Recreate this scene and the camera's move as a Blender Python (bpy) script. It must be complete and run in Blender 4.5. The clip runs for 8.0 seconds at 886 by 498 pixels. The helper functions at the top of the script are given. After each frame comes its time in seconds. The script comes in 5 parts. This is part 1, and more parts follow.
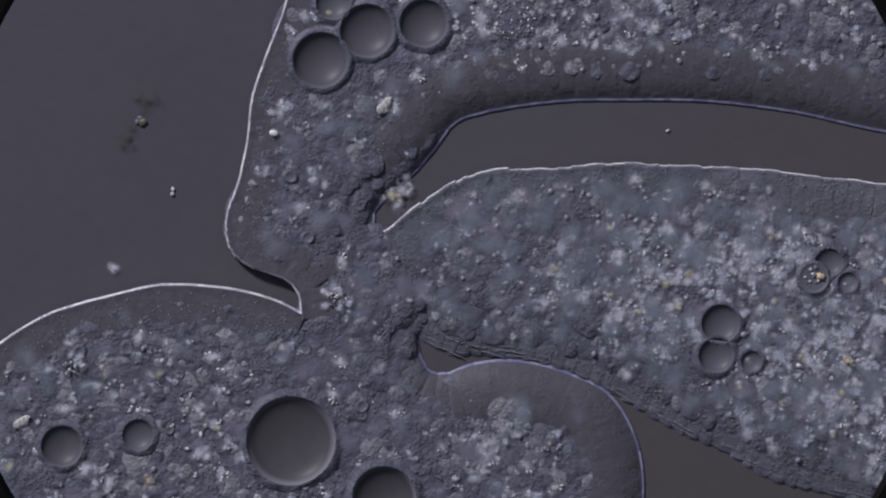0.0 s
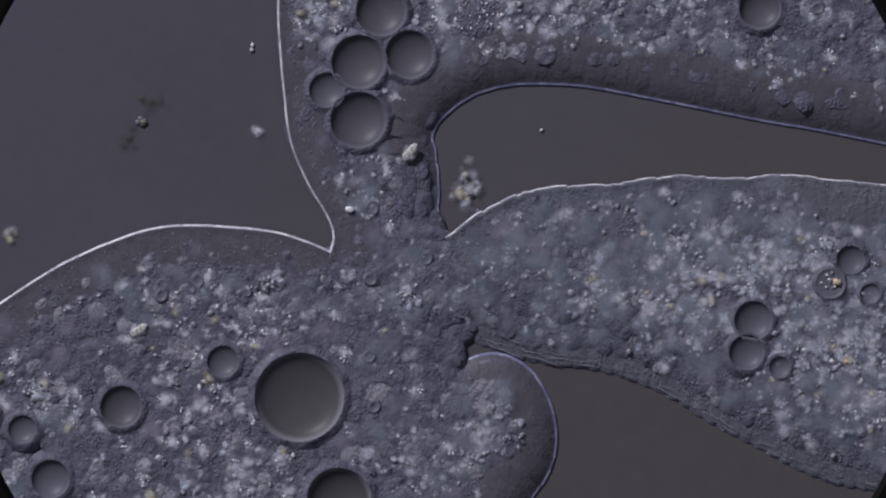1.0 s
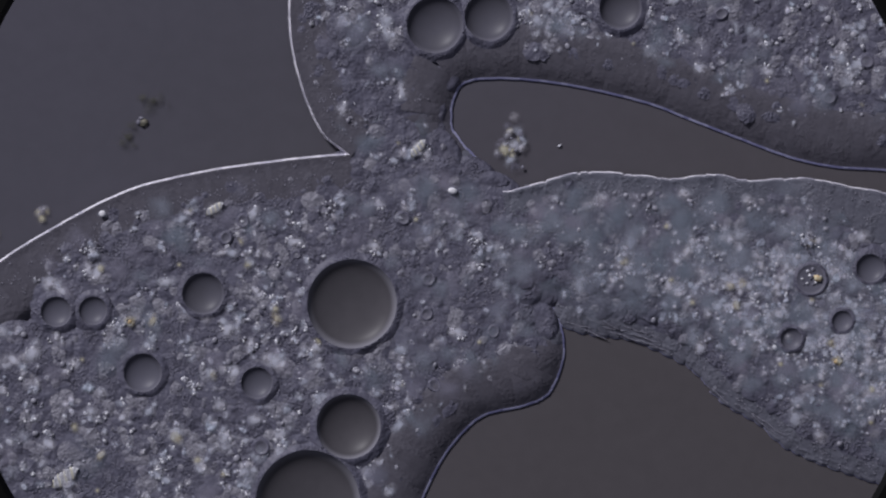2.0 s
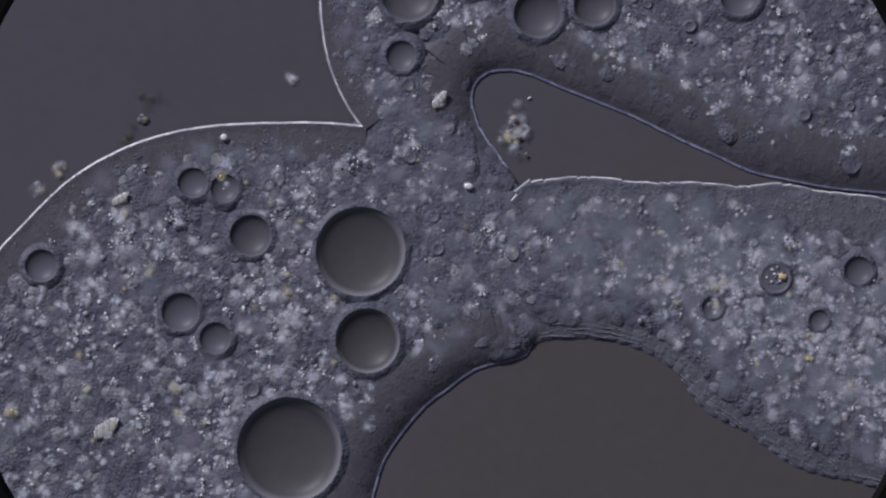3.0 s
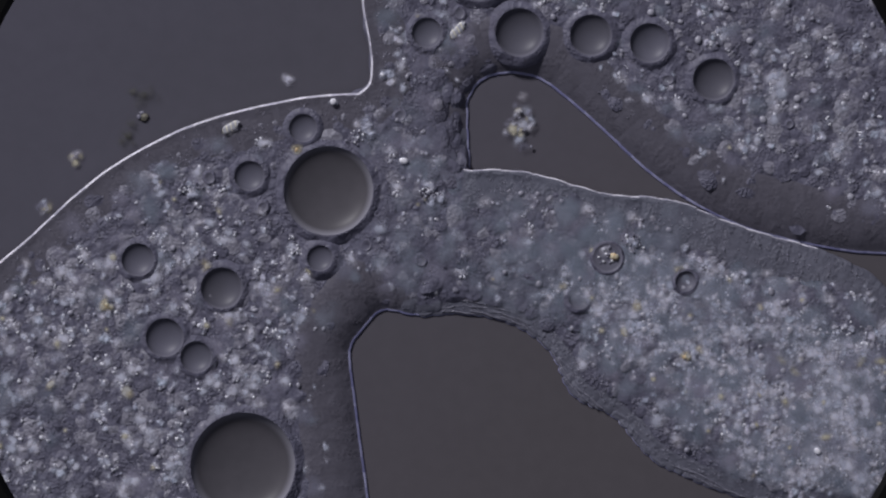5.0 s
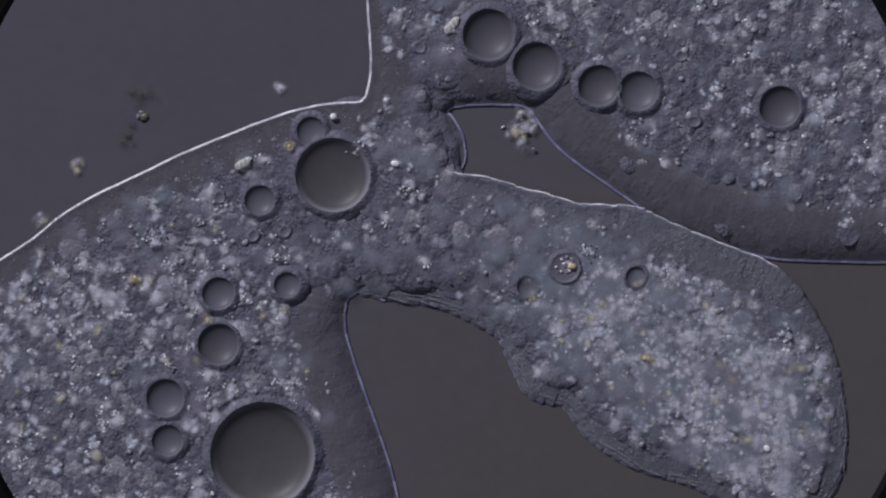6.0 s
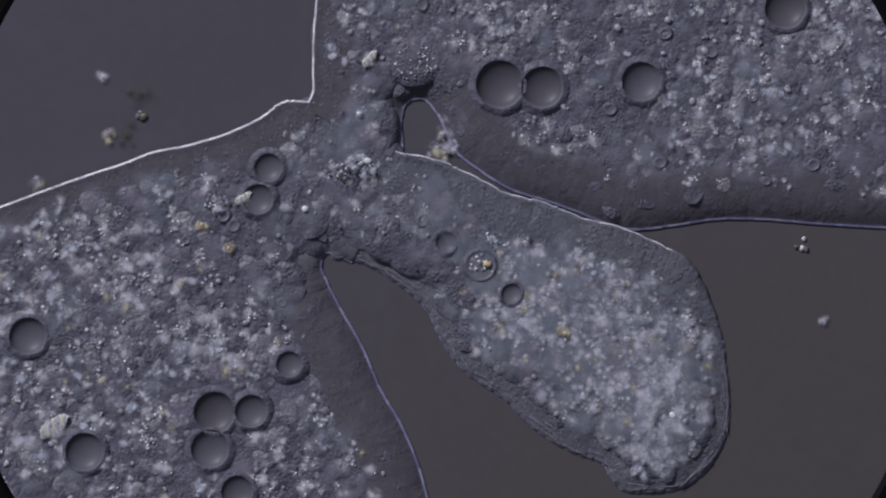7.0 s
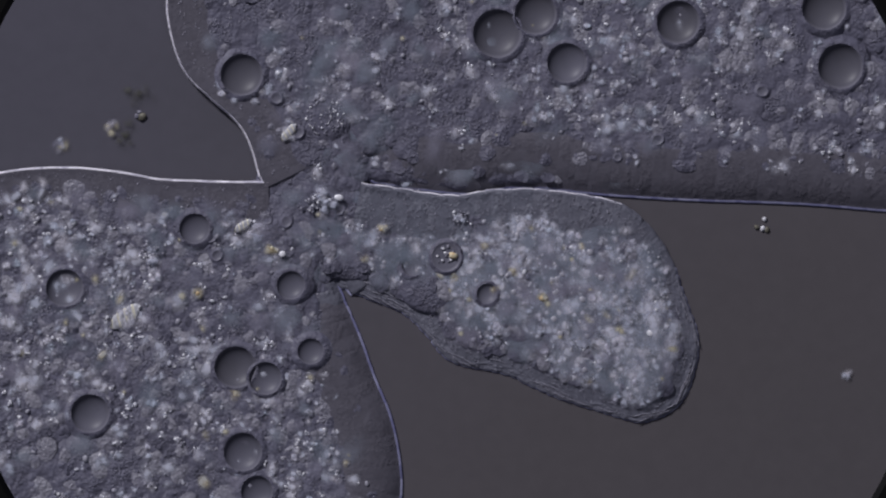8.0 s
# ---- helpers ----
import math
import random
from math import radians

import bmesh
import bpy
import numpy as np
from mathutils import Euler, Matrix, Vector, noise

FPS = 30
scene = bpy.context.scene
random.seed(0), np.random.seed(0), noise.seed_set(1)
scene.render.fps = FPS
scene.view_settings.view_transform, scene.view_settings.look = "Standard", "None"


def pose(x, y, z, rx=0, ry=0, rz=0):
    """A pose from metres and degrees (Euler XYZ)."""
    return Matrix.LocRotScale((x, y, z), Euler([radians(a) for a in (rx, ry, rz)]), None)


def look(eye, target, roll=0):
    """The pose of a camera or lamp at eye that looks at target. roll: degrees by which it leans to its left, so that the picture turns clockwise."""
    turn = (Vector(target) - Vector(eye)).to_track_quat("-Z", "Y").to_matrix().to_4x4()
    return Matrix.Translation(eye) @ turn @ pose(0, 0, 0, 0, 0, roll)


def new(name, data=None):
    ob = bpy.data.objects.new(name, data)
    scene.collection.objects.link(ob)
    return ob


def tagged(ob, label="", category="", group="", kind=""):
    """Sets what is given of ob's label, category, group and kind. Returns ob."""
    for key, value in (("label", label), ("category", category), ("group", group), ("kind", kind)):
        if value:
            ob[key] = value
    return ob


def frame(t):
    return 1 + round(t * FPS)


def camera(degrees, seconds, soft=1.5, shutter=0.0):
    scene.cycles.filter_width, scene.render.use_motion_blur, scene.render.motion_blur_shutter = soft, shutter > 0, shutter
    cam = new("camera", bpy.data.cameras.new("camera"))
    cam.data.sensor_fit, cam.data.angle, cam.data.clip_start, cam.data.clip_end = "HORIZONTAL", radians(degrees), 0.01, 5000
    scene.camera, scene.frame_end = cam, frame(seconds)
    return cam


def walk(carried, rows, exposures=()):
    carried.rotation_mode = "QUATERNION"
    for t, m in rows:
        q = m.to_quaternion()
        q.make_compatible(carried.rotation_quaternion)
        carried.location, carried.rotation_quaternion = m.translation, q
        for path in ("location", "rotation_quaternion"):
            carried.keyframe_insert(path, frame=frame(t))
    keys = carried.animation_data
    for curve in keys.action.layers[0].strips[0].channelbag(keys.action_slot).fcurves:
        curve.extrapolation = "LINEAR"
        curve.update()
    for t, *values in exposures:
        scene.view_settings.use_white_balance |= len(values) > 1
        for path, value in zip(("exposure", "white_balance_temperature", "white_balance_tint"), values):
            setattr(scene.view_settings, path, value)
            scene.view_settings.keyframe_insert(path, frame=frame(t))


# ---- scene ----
# A drop of pond water under a microscope, built 4000 times enlarged: one
# millimetre here is a quarter of a micron there.  P() turns millimetres from
# the upper left corner of the field into metres of the world.
WIDE, HIGH, SECONDS = 1568, 882, 8.0
EYE = 0.784 / math.tan(radians(6)) + 0.022
cam = camera(12, SECONDS, soft=2.15)
walk(cam, [(0.0, pose(0, 0, EYE)), (SECONDS, pose(0, 0, EYE))])


def P(x, y):
    return ((x - WIDE / 2) / 1000, (HIGH / 2 - y) / 1000)


# ---- light: oblique lamp from the upper left, dim surroundings ----
world = bpy.data.worlds.new("world")
scene.world = world
world.use_nodes = True
world.node_tree.nodes["Background"].inputs["Color"].default_value = (0.76, 0.79, 1.0, 1)
world.node_tree.nodes["Background"].inputs["Strength"].default_value = 0.115

lamp_data = bpy.data.lights.new("microscope_lamp", "AREA")
lamp_data.shape, lamp_data.size, lamp_data.color = "DISK", 3.9, (0.985, 0.97, 1.03)
lamp_data.energy = 7450
lamp = new("microscope_lamp", lamp_data)
lamp.matrix_world = look((-14.3, 18.7, 15.4), (0, 0, 0))
scene.view_settings.exposure = 0.0
scene.cycles.transparent_max_bounces = 32


# ---- materials ----
def material(name, colour, rough=0.6, grain=0.0, grain_size=300.0, spots=None, spot_size=60.0,
             bump=0.0, vary=0.0, gloss=0.3, lumps=0.0, soft=0.0, patchy=False, tint=None, even=False):
    """A surface: base colour, a second colour in soft spots, fine grain, relief, variation from piece to piece."""
    m = bpy.data.materials.new(name)
    m.use_nodes = True
    nt = m.node_tree
    bsdf = nt.nodes["Principled BSDF"]
    bsdf.inputs["Roughness"].default_value = rough
    bsdf.inputs["Specular IOR Level"].default_value = gloss
    coord = nt.nodes.new("ShaderNodeTexCoord")
    fine = nt.nodes.new("ShaderNodeTexNoise")
    fine.inputs["Scale"].default_value = grain_size
    fine.inputs["Detail"].default_value = 4
    info = nt.nodes.new("ShaderNodeObjectInfo")
    shift = nt.nodes.new("ShaderNodeVectorMath")
    shift.operation = "MULTIPLY_ADD"
    shift.inputs[1].default_value = (3.0, 5.0, 7.0)
    nt.links.new(info.outputs["Random"], shift.inputs[0])
    nt.links.new(coord.outputs["Object"], shift.inputs[2])
    nt.links.new(shift.outputs["Vector"], fine.inputs["Vector"])
    coarse = nt.nodes.new("ShaderNodeTexNoise")
    coarse.inputs["Scale"].default_value = spot_size
    coarse.inputs["Detail"].default_value = 2
    nt.links.new(shift.outputs["Vector"], coarse.inputs["Vector"])
    ramp = nt.nodes.new("ShaderNodeMapRange")
    ramp.inputs["From Min"].default_value, ramp.inputs["From Max"].default_value = 0.4, 0.65
    nt.links.new(coarse.outputs["Fac"], ramp.inputs["Value"])
    mix = nt.nodes.new("ShaderNodeMix")
    mix.data_type = "RGBA"
    mix.inputs[6].default_value = (*colour, 1)
    mix.inputs[7].default_value = (*(spots or colour), 1)
    nt.links.new(ramp.outputs["Result"], mix.inputs["Factor"])
    value = nt.nodes.new("ShaderNodeMapRange")
    value.inputs["From Min"].default_value, value.inputs["From Max"].default_value = 0.3, 0.7
    value.inputs["To Min"].default_value, value.inputs["To Max"].default_value = 1 - grain, 1 + grain
    nt.links.new(fine.outputs["Fac"], value.inputs["Value"])
    piece = nt.nodes.new("ShaderNodeMapRange")
    piece.inputs["To Min"].default_value, piece.inputs["To Max"].default_value = 1 - vary, 1 + vary
    nt.links.new(info.outputs["Random"], piece.inputs["Value"])
    times = nt.nodes.new("ShaderNodeMath")
    times.operation = "MULTIPLY"
    nt.links.new(value.outputs["Result"], times.inputs[0])
    nt.links.new(piece.outputs["Result"], times.inputs[1])
    hsv = nt.nodes.new("ShaderNodeHueSaturation")
    nt.links.new(times.outputs["Value"], hsv.inputs["Value"])
    paint = mix.outputs[2]
    if tint:
        # loose bodies differ among themselves
        island = nt.nodes.new("ShaderNodeNewGeometry")
        dye = nt.nodes.new("ShaderNodeMix")
        dye.data_type = "RGBA"
        nt.links.new(island.outputs["Random Per Island"], dye.inputs["Factor"])
        nt.links.new(paint, dye.inputs[6])
        dye.inputs[7].default_value = (*tint, 1)
        paint = dye.outputs[2]
    nt.links.new(paint, hsv.inputs["Color"])
    nt.links.new(hsv.outputs["Color"], bsdf.inputs["Base Color"])
    if bump:
        relief = nt.nodes.new("ShaderNodeBump")
        relief.inputs["Strength"].default_value = 1.0
        relief.inputs["Distance"].default_value = bump
        both = nt.nodes.new("ShaderNodeMath")
        both.operation = "MULTIPLY_ADD"
        both.inputs[1].default_value = lumps
        nt.links.new(coarse.outputs["Fac"], both.inputs[0])
        if patchy:
            # granular here, smooth there
            broad = nt.nodes.new("ShaderNodeTexNoise")
            broad.inputs["Scale"].default_value = 22
            broad.inputs["Detail"].default_value = 1
            nt.links.new(shift.outputs["Vector"], broad.inputs["Vector"])
            where = nt.nodes.new("ShaderNodeMapRange")
            where.interpolation_type = "SMOOTHSTEP"
            where.inputs["From Min"].default_value, where.inputs["From Max"].default_value = 0.42, 0.62
            where.inputs["To Min"].default_value = 0.22
            nt.links.new(broad.outputs["Fac"], where.inputs["Value"])
            grit = nt.nodes.new("ShaderNodeMath")
            grit.operation = "MULTIPLY"
            nt.links.new(fine.outputs["Fac"], grit.inputs[0])
            nt.links.new(where.outputs["Result"], grit.inputs[1])
            nt.links.new(grit.outputs["Value"], both.inputs[2])
        else:
            nt.links.new(fine.outputs["Fac"], both.inputs[2])
        nt.links.new(both.outputs["Value"], relief.inputs["Height"])
        nt.links.new(relief.outputs["Normal"], bsdf.inputs["Normal"])
    if soft:
        # milky matter thins out unevenly towards its rim
        rim = nt.nodes.new("ShaderNodeAttribute")
        rim.attribute_name = "thick"
        ragged = nt.nodes.new("ShaderNodeMath")
        ragged.operation = "MULTIPLY_ADD"
        ragged.inputs[1].default_value = 0.75 if even else 0.85
        ragged.inputs[2].default_value = 0.55 if even else 0.42
        nt.links.new(ramp.outputs["Result"], ragged.inputs[0])
        thin = nt.nodes.new("ShaderNodeMath")
        thin.operation = "MULTIPLY"
        nt.links.new(rim.outputs["Fac"], thin.inputs[0])
        nt.links.new(ragged.outputs["Value"], thin.inputs[1])
        ease = nt.nodes.new("ShaderNodeMapRange")
        ease.interpolation_type = "SMOOTHERSTEP"
        ease.inputs["From Max"].default_value = 1.3 if even else 0.95
        ease.inputs["To Max"].default_value = soft
        nt.links.new(thin.outputs["Value"], ease.inputs["Value"])
        nt.links.new(ease.outputs["Result"], bsdf.inputs["Alpha"])
    return m


SLIDE = material("slide_glass", (0.090, 0.085, 0.103), 0.5, 0.03, 40, (0.085, 0.081, 0.094), 0.8, gloss=0.1)
def tinted(m, near, far):
    """Paints into the glass how the light changes its tint across the field."""
    nt = m.node_tree
    bsdf = nt.nodes["Principled BSDF"]
    coord = nt.nodes.new("ShaderNodeTexCoord")
    along = nt.nodes.new("ShaderNodeVectorMath")
    along.operation = "DOT_PRODUCT"
    along.inputs[1].default_value = (0.6, -0.8, 0)
    nt.links.new(coord.outputs["Object"], along.inputs[0])
    span = nt.nodes.new("ShaderNodeMapRange")
    span.interpolation_type = "SMOOTHSTEP"
    span.inputs["From Min"].default_value, span.inputs["From Max"].default_value = -0.7, 0.5
    nt.links.new(along.outputs["Value"], span.inputs["Value"])
    tints = nt.nodes.new("ShaderNodeMix")
    tints.data_type = "RGBA"
    tints.inputs[6].default_value, tints.inputs[7].default_value = (*near, 1), (*far, 1)
    nt.links.new(span.outputs["Result"], tints.inputs["Factor"])
    light_mix = nt.nodes.new("ShaderNodeMix")
    light_mix.data_type, light_mix.blend_type = "RGBA", "MULTIPLY"
    light_mix.inputs["Factor"].default_value = 1.0
    nt.links.new(bsdf.inputs["Base Color"].links[0].from_socket, light_mix.inputs[6])
    nt.links.new(tints.outputs[2], light_mix.inputs[7])
    nt.links.new(light_mix.outputs[2], bsdf.inputs["Base Color"])
    return m


# painted light: bluish towards the lamp, brownish away from it
tinted(SLIDE, (0.98, 1.0, 1.06), (1.04, 1.0, 0.94))
CYTOPLASM = material("cytoplasm", (0.100, 0.097, 0.136), 0.5, 0.08, 210, (0.116, 0.114, 0.160), 45, 0.0052, gloss=0.3, lumps=1.25, patchy=True)
ECTOPLASM = material("clear_cytoplasm", (0.091, 0.086, 0.108), 0.55, 0.06, 150, (0.101, 0.096, 0.121), 30, 0.0020, gloss=0.2, lumps=0.8, patchy=True)
WRINKLED = material("wrinkled_edge", (0.110, 0.111, 0.144), 0.5, 0.10, 170, (0.128, 0.130, 0.166), 30, 0.0030, gloss=0.35, lumps=1.0, patchy=True)
FINGER_SKIN = material("bluish_clear_cytoplasm", (0.108, 0.111, 0.145), 0.5, 0.08, 170, (0.122, 0.126, 0.162), 30, 0.0034, gloss=0.3, lumps=1.0, patchy=True)
# Light painted on one membrane: white towards the lamp, violet fringe away from it.
LIT_MEMBRANE = material("cell_membrane", (0.76, 0.74, 0.82), 0.35, 0.25, 60, (0.42, 0.41, 0.50), 14, gloss=0.5)
SHADED_MEMBRANE = material("violet_membrane", (0.17, 0.17, 0.31), 0.35, 0.1, 200, (0.34, 0.34, 0.50), 9, gloss=0.5)
GREY = material("grey_granule", (0.150, 0.146, 0.190), 0.45, 0.2, 250, vary=0.1, gloss=0.35, tint=(0.24, 0.235, 0.29))
WHITE = material("pale_granule", (0.82, 0.81, 0.86), 0.3, 0.25, 260, (0.52, 0.53, 0.60), 90, vary=0.1, gloss=0.6, tint=(0.54, 0.54, 0.60))
BODY = material("pale_round_body", (0.135, 0.131, 0.172), 0.4, 0.12, 200, (0.185, 0.180, 0.225), 120, 0.0030, gloss=0.4, lumps=1.0, tint=(0.235, 0.230, 0.275))
HAZE = material("milky_granule", (0.80, 0.77, 0.85), 0.55, 0.2, 120, (0.52, 0.52, 0.62), 75, 0.0048, gloss=0.15, lumps=1.2, soft=0.80, tint=(0.40, 0.43, 0.54))
FROTH = material("frothy_granule", (0.80, 0.76, 0.86), 0.5, 0.25, 130, (0.50, 0.49, 0.60), 70, 0.0042, gloss=0.2, lumps=1.2, soft=0.9, tint=(0.44, 0.49, 0.60))
MIST = material("grey_violet_mist", (0.27, 0.265, 0.36), 0.6, 0.05, 60, (0.22, 0.225, 0.30), 20, gloss=0.1, soft=0.45, tint=(0.33, 0.31, 0.40), even=True)
BLUE_MIST = material("grey_blue_mist", (0.25, 0.285, 0.36), 0.6, 0.05, 60, (0.20, 0.235, 0.30), 20, gloss=0.1, soft=0.5, tint=(0.31, 0.33, 0.41), even=True)
GLOW = material("soft_pale_body", (0.86, 0.82, 0.90), 0.5, 0.06, 90, (0.66, 0.66, 0.77), 62, gloss=0.15, soft=0.80, tint=(0.46, 0.49, 0.60), even=True)
AMBER_MIST = material("soft_yellow_body", (0.62, 0.56, 0.36), 0.5, 0.1, 90, (0.55, 0.52, 0.42), 40, gloss=0.15, soft=0.75, even=True)
BEAD = material("round_grey_granule", (0.20, 0.196, 0.245), 0.35, 0.12, 260, (0.25, 0.245, 0.30), 120, gloss=0.5, tint=(0.34, 0.335, 0.39))
CRYSTAL = material("grey_crystal", (0.34, 0.34, 0.38), 0.35, 0.25, 200, (0.46, 0.46, 0.50), 90, gloss=0.5)
CREAM = material("cream_crystal", (0.60, 0.57, 0.47), 0.35, 0.2, 200, (0.50, 0.49, 0.45), 90, gloss=0.5)
AMBER = material("amber_granule", (0.58, 0.43, 0.25), 0.4, 0.25, 200, (0.56, 0.54, 0.40), 90, vary=0.2, gloss=0.4)
AMBER_HAZE = material("yellowish_granule", (0.56, 0.47, 0.28), 0.5, 0.2, 120, (0.50, 0.49, 0.46), 60, vary=0.15, gloss=0.2, soft=0.7)
DARK = material("brown_debris", (0.10, 0.095, 0.075), 0.6, 0.3, 150, (0.18, 0.17, 0.14), 60, 0.003)
DARK_HAZE = material("soft_brown_debris", (0.055, 0.055, 0.045), 0.6, 0.3, 150, (0.085, 0.085, 0.065), 60, soft=0.5, even=True)
BLACK = material("black_metal", (0.004, 0.004, 0.004), 0.7, 0.2, 60, gloss=0.1)


def vacuole_material(r, hazy):
    """Clear fluid behind a round membrane of radius r: it dips like a bowl, steepest at the rim, where a highlight is
    painted.
    """
    m = material("vacuole_fluid", (0.128, 0.126, 0.163) if r < 0.022 else (0.110, 0.108, 0.141) if r < 0.036 else (0.090, 0.088, 0.112) if hazy else (0.080, 0.075, 0.086), 0.45, 0.03, 60, (0.100, 0.099, 0.128) if r < 0.036 else (0.084, 0.082, 0.102) if hazy else (0.074, 0.070, 0.080), 20, gloss=0.2)
    nt = m.node_tree
    bsdf = nt.nodes["Principled BSDF"]
    coord = nt.nodes.new("ShaderNodeTexCoord")
    flat = nt.nodes.new("ShaderNodeVectorMath")
    flat.operation = "MULTIPLY"
    flat.inputs[1].default_value = (1 / r, 1 / r, 0)
    nt.links.new(coord.outputs["Object"], flat.inputs[0])
    far = nt.nodes.new("ShaderNodeVectorMath")
    far.operation = "LENGTH"
    nt.links.new(flat.outputs["Vector"], far.inputs[0])

    def power(exponent, factor):
        up = nt.nodes.new("ShaderNodeMath")
        up.operation = "POWER"
        up.inputs[1].default_value = exponent
        nt.links.new(far.outputs["Value"], up.inputs[0])
        by = nt.nodes.new("ShaderNodeMath")
        by.operation = "MULTIPLY"
        by.inputs[1].default_value = factor
        nt.links.new(up.outputs["Value"], by.inputs[0])
        return by.outputs["Value"]
    both = nt.nodes.new("ShaderNodeMath")
    both.operation = "ADD"
    nt.links.new(power(2.0, (0.27 if r < 0.06 else 0.14) * r), both.inputs[0])
    nt.links.new(power(9.0, 0.14 * r), both.inputs[1])
    relief = nt.nodes.new("ShaderNodeBump")
    relief.inputs["Distance"].default_value = 1.0
    nt.links.new(both.outputs["Value"], relief.inputs["Height"])
    nt.links.new(relief.outputs["Normal"], bsdf.inputs["Normal"])
    # pale ring painted at the rim to strengthen the lamp's bright crescent
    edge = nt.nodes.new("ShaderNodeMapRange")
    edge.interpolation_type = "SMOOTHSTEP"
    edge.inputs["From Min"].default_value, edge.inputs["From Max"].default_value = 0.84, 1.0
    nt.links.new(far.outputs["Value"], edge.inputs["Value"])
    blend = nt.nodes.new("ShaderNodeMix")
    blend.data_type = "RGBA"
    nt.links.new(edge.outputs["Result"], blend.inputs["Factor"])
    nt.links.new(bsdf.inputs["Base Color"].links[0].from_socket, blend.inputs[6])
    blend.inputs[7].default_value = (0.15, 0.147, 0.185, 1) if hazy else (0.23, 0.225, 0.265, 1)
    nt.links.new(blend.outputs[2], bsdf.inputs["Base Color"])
    return m


SMALL_VACUOLE = material("small_vacuole_fluid", (0.124, 0.122, 0.157), 0.45, 0.03, 60, gloss=0.2)
SMALL_RIM = material("small_vacuole_membrane", (0.16, 0.155, 0.20), 0.4, 0.08, 120, gloss=0.3)


# ---- mesh helpers ----
def mesh_of(name, bm, materials, smooth=True):
    data = bpy.data.meshes.new(name)
    for f in bm.faces:
        f.smooth = smooth
    bm.to_mesh(data)
    bm.free()
    for m in materials:
        data.materials.append(m)
    return data


def part(name, data, parent, label="", kind=""):
    ob = new(name, data)
    ob.parent = parent
    return tagged(ob, label, "", "", kind)


def thing(name, label, category, group="", kind=""):
    return tagged(new(name), label, category, group, kind)


def lathe(bm, profile, n, slot_of, centre=(0, 0, 0), squash=(1, 1), wob=0.0, seed=0.0):
    """Turns a profile of (radius, height) about z; slot_of(i) gives the material of band i."""
    rings = []
    for r, z in profile:
        if r < 1e-9:
            rings.append([bm.verts.new((centre[0], centre[1], centre[2] + z))])
            continue
        ring = []
        for k in range(n):
            a = 2 * math.pi * k / n
            w = 1 + wob * math.sin(2 * a + seed) + 0.5 * wob * math.sin(3 * a + 2 * seed)
            ring.append(bm.verts.new((centre[0] + r * squash[0] * w * math.cos(a),
                                      centre[1] + r * squash[1] * w * math.sin(a), centre[2] + z)))
        rings.append(ring)
    for i, (lo, hi) in enumerate(zip(rings, rings[1:])):
        for k in range(n):
            j = (k + 1) % n
            if len(lo) == 1:
                f = bm.faces.new((lo[0], hi[k], hi[j]))
            elif len(hi) == 1:
                f = bm.faces.new((lo[k], hi[0], lo[j]))
            else:
                f = bm.faces.new((lo[k], hi[k], hi[j], lo[j]))
            f.material_index = slot_of(i)


def pebble(bm, x, y, z, r, slot, rng, flat=0.7, detail=1, rough=0.25):
    """A small irregular grain."""
    made = bmesh.ops.create_icosphere(bm, subdivisions=detail, radius=r)["verts"]
    turn = Euler((rng.uniform(0, 6), rng.uniform(0, 6), rng.uniform(0, 6))).to_matrix()
    sx, sy = rng.uniform(0.7, 1.35), rng.uniform(0.7, 1.2)
    spin = Matrix.Rotation(rng.uniform(0, 6.28), 3, "Z")
    for v in made:
        p = turn @ v.co
        p *= 1 + rng.uniform(-rough, rough)
        p = spin @ Vector((p.x * sx, p.y * sy, p.z * flat))
        v.co = p + Vector((x, y, z))
        for f in v.link_faces:
            f.material_index = slot


def milk(bm, x, y, z, r, slot, rng, high=0.42, n=12):
    """A soft lens of matter, thick in the middle and thinning out to nothing."""
    layer = bm.verts.layers.float.get("thick") or bm.verts.layers.float.new("thick")
    high = min(high, 0.0022 / r)
    sx, sy, turn = rng.uniform(0.75, 1.3), rng.uniform(0.7, 1.1), rng.uniform(0, 6.28)
    rings = []
    for s, lift in ((0.0, 1.0), (0.36, 0.80), (0.70, 0.30), (1.0, 0.0)):
        ring = []
        for k in range(1 if s == 0 else n):
            a = 2 * math.pi * k / n
            w = 1 + 0.10 * math.sin(2 * a + turn * 3) + 0.06 * math.sin(3 * a + turn * 5)
            u, v = s * r * w * sx * math.cos(a), s * r * w * sy * math.sin(a)
            vert = bm.verts.new((x + u * math.cos(turn) - v * math.sin(turn), y + u * math.sin(turn) + v * math.cos(turn), z + high * r * lift))
            vert[layer] = 1 - s
            ring.append(vert)
        rings.append(ring)
    for lo, hi in zip(rings, rings[1:]):
        for k in range(n):
            j = (k + 1) % n
            f = bm.faces.new((lo[0], hi[k], hi[j]) if len(lo) == 1 else (lo[k], hi[k], hi[j], lo[j]))
            f.material_index = slot


# ---- the slide and the field stop ----
def slide():
    bm = bmesh.new()
    bmesh.ops.create_grid(bm, x_segments=4, y_segments=4, size=1)
    for v in bm.verts:
        v.co.x *= 6.0
        v.co.y *= 4.0
    top = bm.faces[:]
    low = bmesh.ops.extrude_face_region(bm, geom=top)["geom"]
    for v in [g for g in low if isinstance(g, bmesh.types.BMVert)]:
        v.co.z -= 0.4
    bmesh.ops.recalc_face_normals(bm, faces=bm.faces)
    ob = new("ground", mesh_of("ground", bm, [SLIDE], False))
    tagged(ob, "smooth grey glass slide lit evenly beneath the water", "glass slide", "", "structure")


